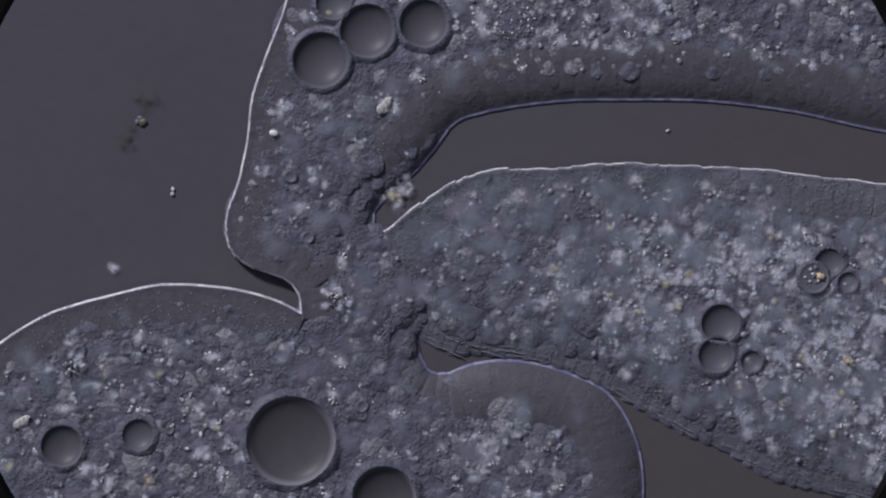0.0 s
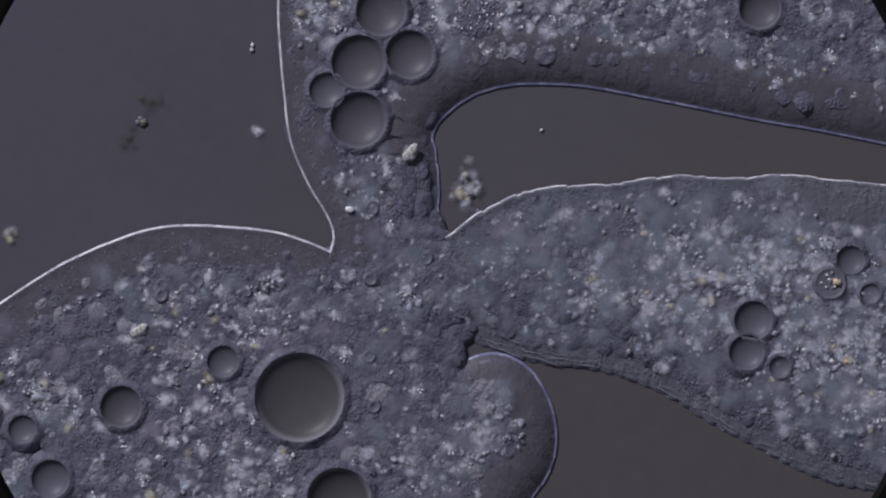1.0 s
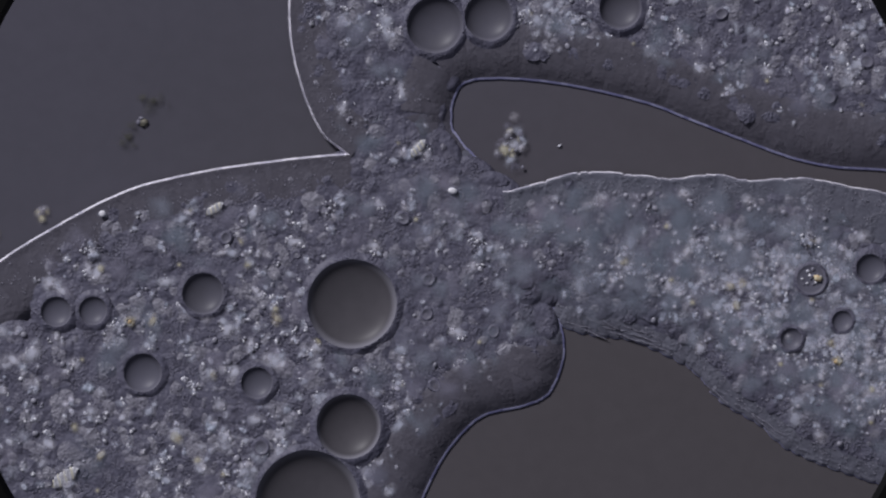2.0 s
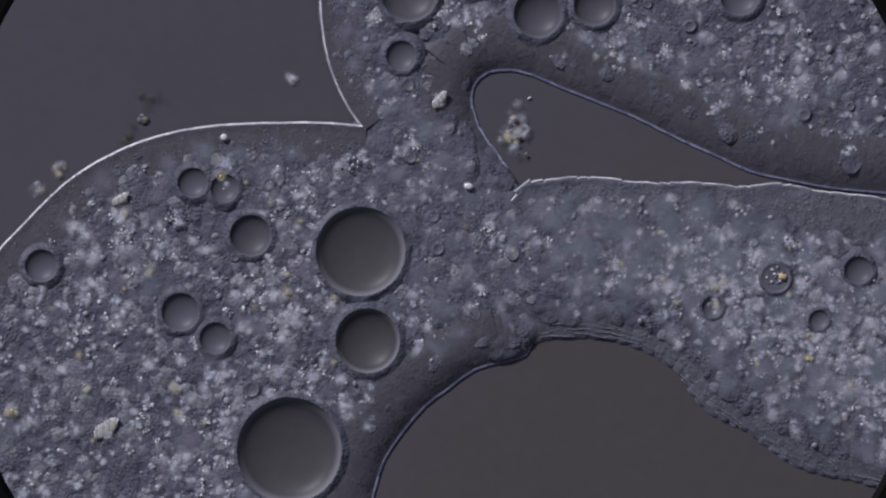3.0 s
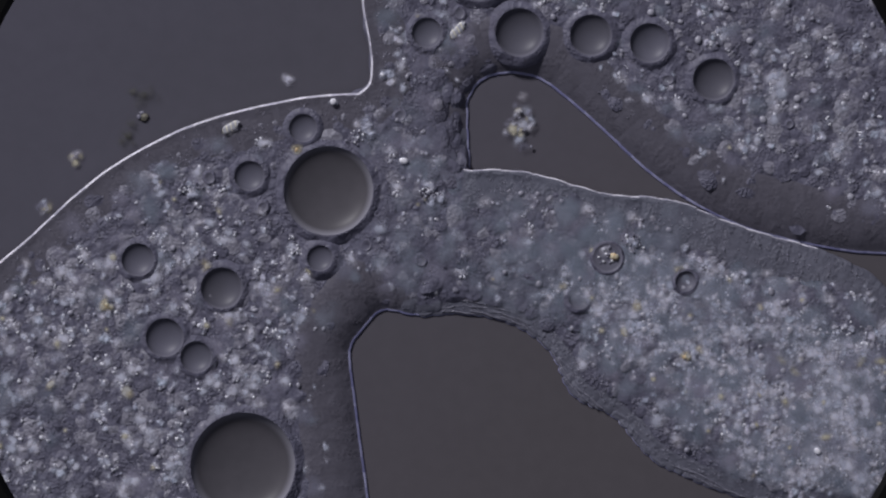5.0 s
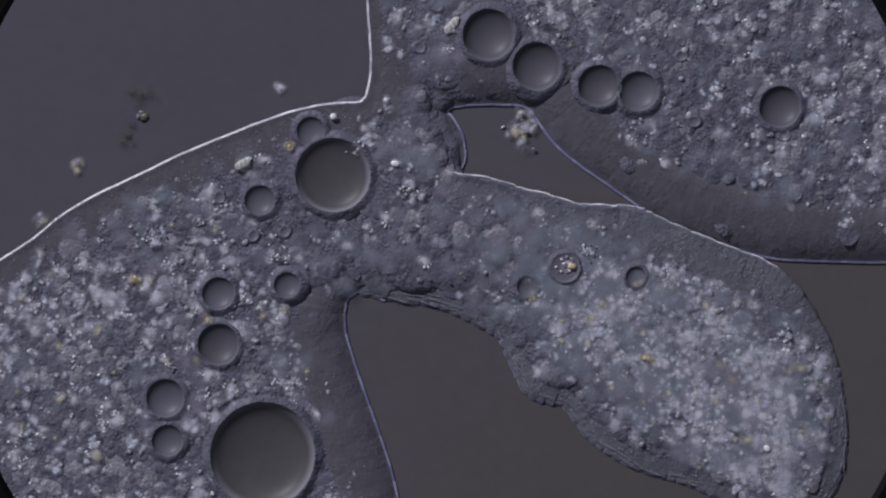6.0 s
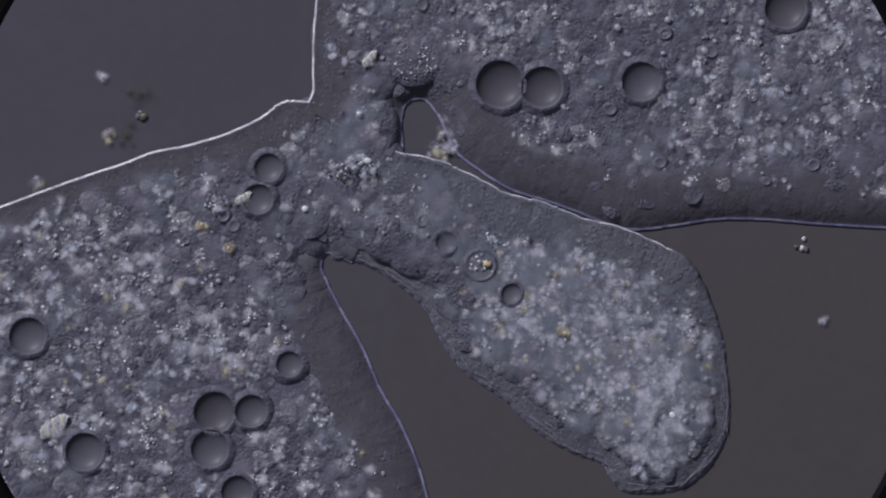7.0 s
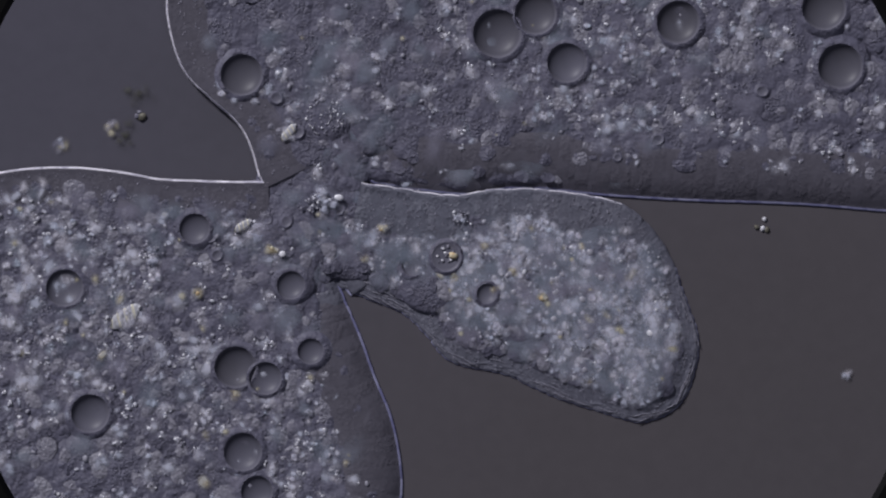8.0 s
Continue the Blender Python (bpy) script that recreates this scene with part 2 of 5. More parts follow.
def field_stop():
    """The round black stop that cuts off the corners of the field."""
    bm = bmesh.new()
    down = 0.16
    inner = 0.877 * down / (EYE - 0.022)
    outer, z = inner * 1.12, EYE - down
    lathe(bm, [(inner, z), (inner + 0.0001, z + 0.001), (outer, z + 0.001), (outer, z), (inner, z)], 128, lambda i: 0)
    ob = new("trim_field_stop", mesh_of("field_stop", bm, [BLACK], False))
    tagged(ob, "round black metal field stop framing the view", "field stop", "", "structure")


slide()
field_stop()

# ---- outlines of the cell, in time: each line runs with its points in order ----
LINE_TIMES = [0.0, 0.5, 1.0, 1.5, 2.0, 2.2, 3.3, 3.5, 4.0, 4.5, 4.7, 5.8, 6.0, 6.5, 7.0, 7.5, 8.0]
LINES = {}


def outline(name, t, text):
    """Where one edge of the cell runs at t seconds."""
    LINES.setdefault(name, {})[t] = np.array([[float(v) for v in p.split(",")] for p in text.split()])

outline("A", 0.0, "530,-120 505,0 470,95 445,170 435,250 420,320 402,370 398,410 408,445 440,472 500,495 525,520 530,550")
outline("A", 0.5, "520,-100 503,0 485,80 480,150 484,250 487,350 488,410 485,450 495,485")
outline("A", 1.0, "495,-120 490,0 493,80 502,180 512,250 540,320 575,380 588,415 583,443")
outline("A", 1.5, "500,-120 490,0 487,70 495,130 515,200 555,265 590,310 622,333")
outline("A", 2.0, "515,-100 510,0 513,70 525,130 545,190 572,240 608,270")
outline("A", 2.2, "520,-100 518,0 522,60 535,120 555,180 585,230 612,255")
outline("A", 3.3, "583,-120 582,0 590,80 605,130 625,175 643,206")
outline("A", 3.5, "588,-120 586,0 595,70 610,125 630,165 652,198")
outline("A", 4.0, "615,-120 613,0 617,60 630,110 648,150 652,172")
outline("A", 4.5, "620,-120 624,0 632,60 640,100 648,135 652,160")
outline("A", 4.7, "632,-100 636,0 645,50 654,100 655,140 642,158")
outline("A", 5.8, "650,-100 652,0 657,60 663,100 660,140 648,170 614,181")
outline("A", 6.0, "645,-100 648,0 652,60 654,100 652,140 640,175 605,180")
outline("A", 6.5, "622,-120 622,0 623,80 625,140 627,165")
outline("A", 7.0, "562,-120 558,0 553,60 552,120 552,160 545,178")
outline("A", 7.5, "400,-80 440,0 470,50 487,100 478,140 483,180 501,217")
outline("A", 8.0, "300,-100 293,0 298,50 310,95 330,135 370,175 405,205 430,235 445,270 455,305 462,320")
outline("B", 0.0, "530,550 480,527 400,508 290,502 200,520 100,548 40,578 0,605 -60,650")
outline("B", 0.5, "495,487 450,470 400,457 320,449 250,455 180,470 100,502 50,535 0,572 -60,620")
outline("B", 1.0, "583,443 540,425 490,410 430,402 340,397 270,403 200,425 120,460 60,495 0,535 -60,580")
outline("B", 1.5, "622,335 540,336 450,337 380,342 310,353 240,373 170,405 100,440 40,472 0,498 -60,540")
outline("B", 2.0, "608,271 540,277 450,288 380,298 310,312 240,330 170,360 100,398 40,433 0,460 -60,510")
outline("B", 2.2, "612,256 550,260 480,270 400,280 300,293 250,306 200,325 150,345 100,372 50,402 0,433 -60,475")
outline("B", 3.3, "645,207 580,199 500,195 420,195 350,201 280,217 210,243 140,285 90,330 40,390 0,440 -40,500")
outline("B", 3.5, "652,198 600,191 540,187 470,186 400,188 350,197 300,211 250,232 200,259 150,297 100,342 50,398 0,455 -40,505")
outline("B", 4.0, "652,172 600,167 550,164 480,169 400,180 320,202 250,232 180,282 110,345 50,405 0,475 -30,520")
outline("B", 4.5, "650,163 600,160 550,163 500,168 440,178 380,190 320,208 270,233 210,265 150,308 100,355 50,415 0,463 -50,512")
outline("B", 4.7, "640,158 560,162 480,174 400,190 330,210 260,243 190,287 120,350 60,408 0,462 -50,510")
outline("B", 5.8, "612,181 560,185 500,197 420,222 350,252 270,290 200,325 130,362 90,393 40,435 0,462 -60,500")
outline("B", 6.0, "603,180 560,185 510,197 450,218 400,238 350,258 300,280 260,300 200,328 150,353 100,385 60,418 0,458 -60,498")
outline("B", 6.5, "627,165 600,183 560,200 520,204 480,223 400,258 330,288 260,304 200,323 150,350 80,383 30,412 0,427 -60,460")
outline("B", 7.0, "545,178 500,180 460,207 400,235 330,256 270,268 220,287 150,310 80,335 0,365 -60,390")
outline("B", 7.5, "502,217 470,235 430,258 380,267 320,278 250,292 180,300 100,308 0,322 -60,332")
outline("B", 8.0, "462,320 400,320 340,318 280,315 220,304 150,296 90,295 40,298 0,304 -60,315")
outline("C", 0.0, "662,415 665,375 690,345 730,310 770,265 800,225 830,208 900,192 1000,180 1100,178 1250,180 1400,198 1500,220 1568,234 1700,255")
outline("C", 0.5, "712,420 720,390 750,340 757,290 772,243 820,215 880,192 950,180 1060,168 1150,170 1250,183 1350,207 1450,232 1568,255 1700,280")
outline("C", 1.0, "775,405 778,330 772,270 768,238 790,205 840,170 900,153 960,150 1040,155 1150,175 1250,195 1350,215 1450,232 1568,256 1700,285")
outline("C", 1.5, "825,305 800,270 780,235 782,200 810,155 850,138 900,137 1000,150 1100,168 1250,188 1330,210 1420,245 1500,277 1568,298 1700,330")
outline("C", 2.0, "880,312 840,275 810,240 800,215 805,175 825,147 880,140 960,145 1050,160 1150,185 1220,212 1300,243 1400,280 1480,297 1568,303 1700,320")
outline("C", 2.2, "885,305 850,275 820,245 806,205 810,172 825,150 860,138 920,136 1000,147 1060,160 1120,184 1200,217 1270,245 1340,267 1420,288 1500,298 1568,305 1700,322")
outline("C", 3.3, "920,320 895,270 865,225 848,180 850,150 870,127 910,122 950,135 1000,162 1070,195 1130,220 1200,257 1270,290 1330,320 1400,335 1480,350 1568,358 1700,370")
outline("C", 3.5, "915,315 900,285 880,240 862,195 856,160 862,135 880,121 905,121 940,132 1000,160 1060,192 1130,225 1200,262 1270,295 1330,318 1400,333 1470,345 1568,352 1700,365")
outline("C", 4.0, "885,310 875,280 855,220 847,170 850,125 870,103 910,98 960,110 1010,145 1070,185 1150,235 1230,280 1320,330 1400,362 1480,385 1568,400 1700,415")
outline("C", 4.5, "842,290 836,250 830,200 832,150 845,120 880,105 930,101 965,115 1000,140 1050,180 1100,225 1150,265 1190,293 1240,325 1290,355 1350,380 1430,405 1500,425 1568,435 1700,450")
outline("C", 4.7, "835,300 828,240 830,180 845,135 880,115 930,112 970,125 1030,170 1090,225 1150,285 1220,340 1300,382 1400,412 1500,437 1568,445 1700,460")
outline("C", 5.8, "825,305 833,265 830,215 825,185 860,174 920,177 960,200 1000,240 1060,295 1120,345 1200,390 1280,425 1350,455 1420,469 1500,469 1568,466 1700,455")
outline("C", 6.0, "818,302 825,275 820,240 808,215 795,195 830,188 890,187 930,192 950,215 980,255 1020,290 1070,325 1120,360 1180,398 1250,425 1310,445 1370,460 1430,464 1500,466 1568,467 1700,462")
outline("C", 6.5, "800,300 780,270 780,235 800,207 845,200 885,210 905,245 930,262 970,295 1030,340 1090,380 1160,412 1240,443 1320,460 1400,464 1480,460 1568,440 1700,400")
outline("C", 7.0, "715,268 712,240 712,205 725,180 750,178 775,205 800,260 830,290 900,335 970,358 1030,380 1080,400 1130,408 1200,400 1270,390 1350,390 1450,398 1568,405 1700,412")
outline("C", 7.5, "652,275 648,255 650,230 662,235 685,262 730,285 800,315 870,332 950,343 1020,350 1100,353 1200,362 1300,367 1400,373 1568,380 1700,388")
outline("C", 8.0, "640,330 633,305 640,300 655,320 700,330 760,340 830,345 900,335 960,335 1050,345 1150,352 1250,357 1350,360 1450,365 1568,375 1700,385")
outline("D", 0.0, "690,400 735,365 800,323 870,300 960,298 1090,288 1200,292 1350,299 1450,312 1568,325 1900,380 2050,650 1950,900 1700,940 1568,905 1450,872 1370,852 1280,800 1200,765 1130,725 1070,690 1000,658 930,640 850,630 790,625 745,600 735,580")
outline("D", 0.5, "750,425 790,385 830,352 880,330 940,322 1010,318 1110,303 1190,300 1280,304 1380,305 1480,318 1568,322 1900,380 2050,650 1950,900 1700,930 1568,890 1430,858 1360,822 1300,793 1220,752 1160,718 1100,690 1030,665 960,650 880,632 800,615 762,595")
outline("D", 1.0, "800,410 850,375 920,342 980,330 1080,325 1150,315 1220,310 1300,315 1390,308 1480,318 1568,327 1900,380 2050,650 1950,900 1700,930 1568,878 1470,855 1400,825 1320,782 1250,745 1200,712 1120,675 1050,655 980,648 920,635 870,618 830,600")
outline("D", 1.5, "860,360 900,345 950,325 1000,310 1080,317 1150,312 1250,308 1300,315 1400,308 1480,318 1568,332 1900,380 2050,650 1950,900 1700,920 1568,873 1490,855 1420,825 1330,765 1260,725 1220,685 1150,650 1080,620 1000,603 930,592 890,572")
outline("D", 2.0, "905,335 950,325 990,312 1050,303 1130,310 1200,315 1260,308 1330,318 1430,315 1500,328 1568,340 1900,400 2030,650 1950,890 1700,910 1568,862 1500,840 1400,800 1340,750 1280,715 1230,660 1180,630 1120,605 1060,595 1010,585 990,565")
outline("D", 2.2, "905,335 950,322 980,312 1050,305 1100,310 1160,315 1210,313 1260,308 1300,318 1420,315 1500,330 1568,340 1900,400 2025,650 1950,890 1700,910 1568,865 1500,843 1400,797 1340,748 1280,712 1230,665 1180,630 1120,605 1060,600 1010,590 985,560")
outline("D", 3.3, "915,345 925,325 970,318 1050,315 1130,325 1200,325 1300,332 1380,328 1450,343 1568,355 1850,420 1980,650 1920,890 1700,910 1568,868 1500,850 1400,830 1340,790 1300,758 1240,735 1210,700 1190,660 1140,625 1080,605 1010,598 950,605 915,630")
outline("D", 3.5, "915,330 935,322 980,318 1020,310 1080,315 1140,323 1200,322 1250,328 1310,326 1380,328 1430,340 1568,357 1830,430 1950,650 1900,890 1700,920 1568,870 1500,850 1430,835 1370,803 1330,770 1290,745 1240,720 1215,690 1195,655 1150,630 1100,605 1050,590 1010,588 960,598 920,625")
outline("D", 4.0, "890,312 910,303 960,300 1000,298 1060,308 1120,320 1200,330 1300,335 1360,345 1430,372 1500,385 1568,402 1750,470 1850,650 1800,850 1650,920 1500,875 1400,860 1330,835 1250,782 1205,752 1165,728 1135,700 1110,655 1060,615 1000,595 940,582 890,580 860,595")
outline("D", 4.5, "842,300 890,296 950,295 1000,305 1060,322 1120,328 1180,340 1240,342 1280,355 1330,376 1420,398 1500,425 1568,440 1640,490 1720,600 1730,750 1680,890 1540,925 1400,890 1300,865 1250,840 1205,815 1190,780 1150,750 1100,722 1065,705 1050,680 1025,630 990,598 940,575 900,562 840,560 800,575")
outline("D", 4.7, "840,298 900,297 960,302 1030,322 1100,340 1160,345 1220,350 1300,383 1380,408 1450,425 1520,445 1600,480 1680,600 1690,750 1640,880 1500,920 1350,890 1250,855 1190,825 1150,780 1110,735 1050,715 1025,670 1000,625 950,585 890,568 830,565 790,572")
outline("D", 5.8, "825,305 880,312 940,328 1000,348 1060,358 1120,358 1180,385 1250,410 1320,438 1390,462 1440,510 1480,580 1510,650 1525,720 1520,800 1505,860 1450,930 1350,920 1250,890 1170,850 1100,815 1050,780 1010,730 990,715 940,700 915,650 890,600 840,570 780,550 720,535 670,530")
outline("D", 6.0, "818,306 870,315 930,333 970,343 1020,358 1070,362 1130,366 1170,385 1230,410 1300,438 1360,462 1410,500 1450,560 1478,620 1495,700 1502,770 1495,830 1475,880 1420,930 1330,920 1240,870 1180,850 1120,830 1060,795 1020,755 995,720 950,712 920,685 900,640 880,600 830,570 770,545 700,535 650,525")
outline("D", 6.5, "795,300 850,315 920,345 980,370 1040,378 1080,382 1130,402 1180,425 1250,450 1320,475 1360,510 1390,570 1410,630 1420,700 1415,770 1405,840 1380,900 1300,935 1220,880 1150,850 1080,820 1030,790 990,755 950,722 905,695 872,655 840,600 800,570 740,535 680,520")
outline("D", 7.0, "715,270 780,285 840,312 900,342 970,360 1030,385 1100,402 1180,437 1220,460 1250,510 1275,580 1287,650 1292,730 1280,790 1240,845 1190,870 1130,873 1090,860 1070,825 1000,795 940,755 890,705 850,680 815,650 785,610 755,550 720,515 650,470 600,460")
outline("D", 7.5, "660,275 720,290 800,318 870,335 950,345 1030,358 1090,370 1140,395 1180,440 1210,500 1230,560 1245,630 1245,690 1225,750 1190,795 1130,812 1080,805 1050,780 980,745 910,705 860,660 800,640 770,615 745,575 720,520 690,500 640,485 600,475")
outline("D", 8.0, "655,325 720,335 800,345 880,335 960,335 1050,347 1110,365 1160,410 1190,460 1215,530 1235,590 1235,640 1215,700 1180,735 1130,748 1080,735 1000,710 940,685 900,665 830,650 790,635 760,600 720,560 690,545 640,525 608,512")
outline("E", 0.0, "735,585 740,610 750,640 765,657 790,660 840,643 900,637 960,645 1020,665 1070,690 1105,730 1130,785 1140,840 1140,900 1130,1000")
outline("E", 0.5, "762,595 770,620 768,650 765,678 785,655 820,637 860,632 910,638 960,652 1005,685 1035,730 1052,780 1058,830 1055,900 1040,1000")
outline("E", 1.0, "822,600 818,630 815,640 860,626 900,630 940,655 970,700 985,750 985,800 970,845 945,882 900,960")
outline("E", 1.5, "880,555 905,585 930,630 945,680 945,730 925,775 890,805 830,823 800,855 775,900 740,980")
outline("E", 2.0, "985,550 995,580 1000,620 992,660 970,700 930,720 865,735 830,758 790,805 760,860 735,920 700,1000")
outline("E", 2.2, "983,548 994,575 999,612 993,650 975,685 945,700 900,708 865,708 830,730 800,768 770,810 745,850 722,890 690,1000")
outline("E", 3.3, "930,625 905,648 870,645 810,640 780,655 740,700 700,745 665,790 645,830 635,900 625,1000")
outline("E", 3.5, "925,622 900,640 875,638 830,628 800,632 765,645 735,672 705,710 675,755 650,795 637,835 622,890 605,1000")
outline("E", 4.0, "870,595 840,605 800,600 770,575 720,590 670,630 640,670 625,730 612,800 600,870 590,1000")
outline("E", 4.5, "805,572 775,577 740,570 705,557 670,565 640,590 622,620 612,670 610,740 612,810 614,880 620,1000")
outline("E", 4.7, "800,570 760,572 720,550 690,545 650,570 620,595 612,630 615,700 620,780 628,860 640,1000")
outline("E", 5.8, "680,530 650,520 625,545 618,590 630,650 655,710 680,780 700,850 715,920 730,1000")
outline("E", 6.0, "668,530 640,518 615,535 612,580 625,630 645,690 670,760 690,820 705,880 730,1000")
outline("E", 6.5, "690,525 640,515 610,530 605,580 625,650 650,710 675,780 700,840 715,890 740,1000")
outline("E", 7.0, "610,462 580,450 570,475 600,540 640,610 675,690 710,750 740,820 760,890 790,1000")
outline("E", 7.5, "605,475 575,450 580,480 610,545 650,620 685,690 715,760 730,820 738,890 750,1000")
outline("E", 8.0, "612,515 600,500 610,530 640,600 665,670 690,730 705,790 712,850 710,900 705,1000")


def line_at(name, t, n):
    """n points along one edge at t seconds, evenly spaced; the cell lies to its left."""
    def even(p):
        fine = []
        q = np.vstack([2 * p[0] - p[1], p, 2 * p[-1] - p[-2]])
        for a, b, c, d in zip(q, q[1:], q[2:], q[3:]):
            for s in np.linspace(0, 1, 8, endpoint=False):
                fine.append(0.5 * (2 * b + (c - a) * s + (2 * a - 5 * b + 4 * c - d) * s * s + (3 * b - a - 3 * c + d) * s ** 3))
        fine = np.array(fine + [p[-1]])
        run = np.concatenate([[0], np.cumsum(np.hypot(*np.diff(fine, axis=0).T))])
        at = np.linspace(0, run[-1], n)
        return np.stack([np.interp(at, run, fine[:, 0]), np.interp(at, run, fine[:, 1])], 1)
    k = max(i for i, key in enumerate(LINE_TIMES) if key <= t + 1e-6)
    if abs(LINE_TIMES[k] - t) < 1e-6:
        return even(LINES[name][LINE_TIMES[k]])
    f = (t - LINE_TIMES[k]) / (LINE_TIMES[k + 1] - LINE_TIMES[k])
    return even(LINES[name][LINE_TIMES[k]]) * (1 - f) + even(LINES[name][LINE_TIMES[k + 1]]) * f


VACUOLES, DRIFT = [], {"U": [], "L": [], "M": []}


def drift(region, radius, text, rise=6.3):
    """The way of one vacuole (or, with no radius, of the stream) through the cell; after a bar it has sunk out of the upper layer."""
    shown, _, sunk = text.partition("|")
    rows, deep = (np.array([[float(v) for v in p.replace(":", ",").split(",")] for p in half.split()]) for half in (shown, sunk))
    DRIFT[region.upper()].append(rows)
    if radius:
        VACUOLES.append((region, radius, rows, deep, rise))


def in_polygon(p, poly):
    x, y = p[:, 0][:, None], p[:, 1][:, None]
    x0, y0 = poly[:, 0], poly[:, 1]
    x1, y1 = np.roll(x0, -1), np.roll(y0, -1)
    cross = (y0 > y) != (y1 > y)
    at = x0 + (y - y0) * (x1 - x0) / np.where(y1 == y0, 1e-9, y1 - y0)
    return ((cross & (x < at)).sum(1) % 2) == 1


def water_at(t):
    """The two waters that border the cell, and the edges' points."""
    a, b, c, d, e = (line_at(k, t, n) for k, n in (("A", 40), ("B", 60), ("C", 80), ("D", 140), ("E", 50)))
    w1 = np.vstack([[(a[0, 0] + 30, -900)], a, b, [(-1200, b[-1, 1] + 700), (-1200, -900)]])
    w2 = np.vstack([[(3900, c[-1, 1] + 150)], c[::-1], d, e, [(e[-1, 0], 1900), (3900, 1900)]])
    edge = np.vstack([np.linspace((a[0, 0] + 30, -900), a[0], 40), a, b, np.linspace(b[-1], (-1200, b[-1, 1] + 700), 60),
                      c, np.linspace(c[-1], (3900, c[-1, 1] + 150), 90), d, e, np.linspace(e[-1], (e[-1, 0], 1900), 40)])
    # how far the loose cytoplasm keeps from each edge, and whose edge it is
    keep = np.concatenate([np.full(80, 76.0), np.full(120, 86.0), np.full(170, 112.0), np.where(np.arange(140) < 62, 66.0, 80.0), np.full(90, 110.0)])
    owner = np.array(["U"] * 80 + ["L"] * 120 + ["U"] * 170 + ["M"] * 140 + ["L"] * 90)
    return w1, w2, edge, keep, owner


def settle(p, region, t, gap, rounds):
    """Moves patches apart from one another, off the large vacuoles and back inside the cell."""
    w1, w2, edge, keep, owner = water_at(t)
    balls = [(np.array([np.interp(t, rows[:, 0], rows[:, i]) for i in (1, 2)]), rad) for _, rad, rows, *_ in VACUOLES
             if rad > 22 and rows[-1, 0] > t]
    # where another arm lies over the finger, the finger heeds its own edge alone
    finger = edge[owner == "M"]
    over = (owner != "M") & (in_polygon(edge, finger) | (((edge[:, None] - finger[None]) ** 2).sum(2).min(1) < 45 ** 2))
    apart_from = np.where((region == "M")[:, None] & over[None], 1e9, 0.0)
    least = np.where(region == "M", 90.0, 94.0)
    own = np.where(region == "M", gap * 0.77, gap)
    reach = 0.61 * (own[:, None] + own[None])
    for k in range(rounds + 3):
        apart = p[:, None] - p[None]
        dist = np.sqrt((apart ** 2).sum(2)) + 1e-6
        push = np.clip(reach - dist, 0, None) * (0.2 if k < rounds else 0.0)
        np.fill_diagonal(push, 0)
        p = p + (apart / dist[..., None] * push[..., None]).sum(1)
        for c, rad in balls:
            off = p - c
            dd = np.sqrt((off ** 2).sum(1)) + 1e-6
            p = p + off / dd[:, None] * np.clip(rad + np.where(region == "M", 42, 50) - dd, 0, None)[:, None] * 0.8
        away = p[:, None] - edge[None]
        d2 = (away ** 2).sum(2) + apart_from
        near = d2.argmin(1)
        off = p - edge[near]
        dd = np.sqrt(d2.min(1)) + 1e-6
        outside = in_polygon(p, w1) | in_polygon(p, w2)
        unit, room = off / dd[:, None], np.where(owner[near] == region, keep[near], np.where(region == "M", least, np.maximum(keep[near], least)))
        p = np.where(outside[:, None], edge[near] - unit * room[:, None], np.where((dd < room)[:, None], p + unit * (room - dd)[:, None] * 0.9, p))
    return p


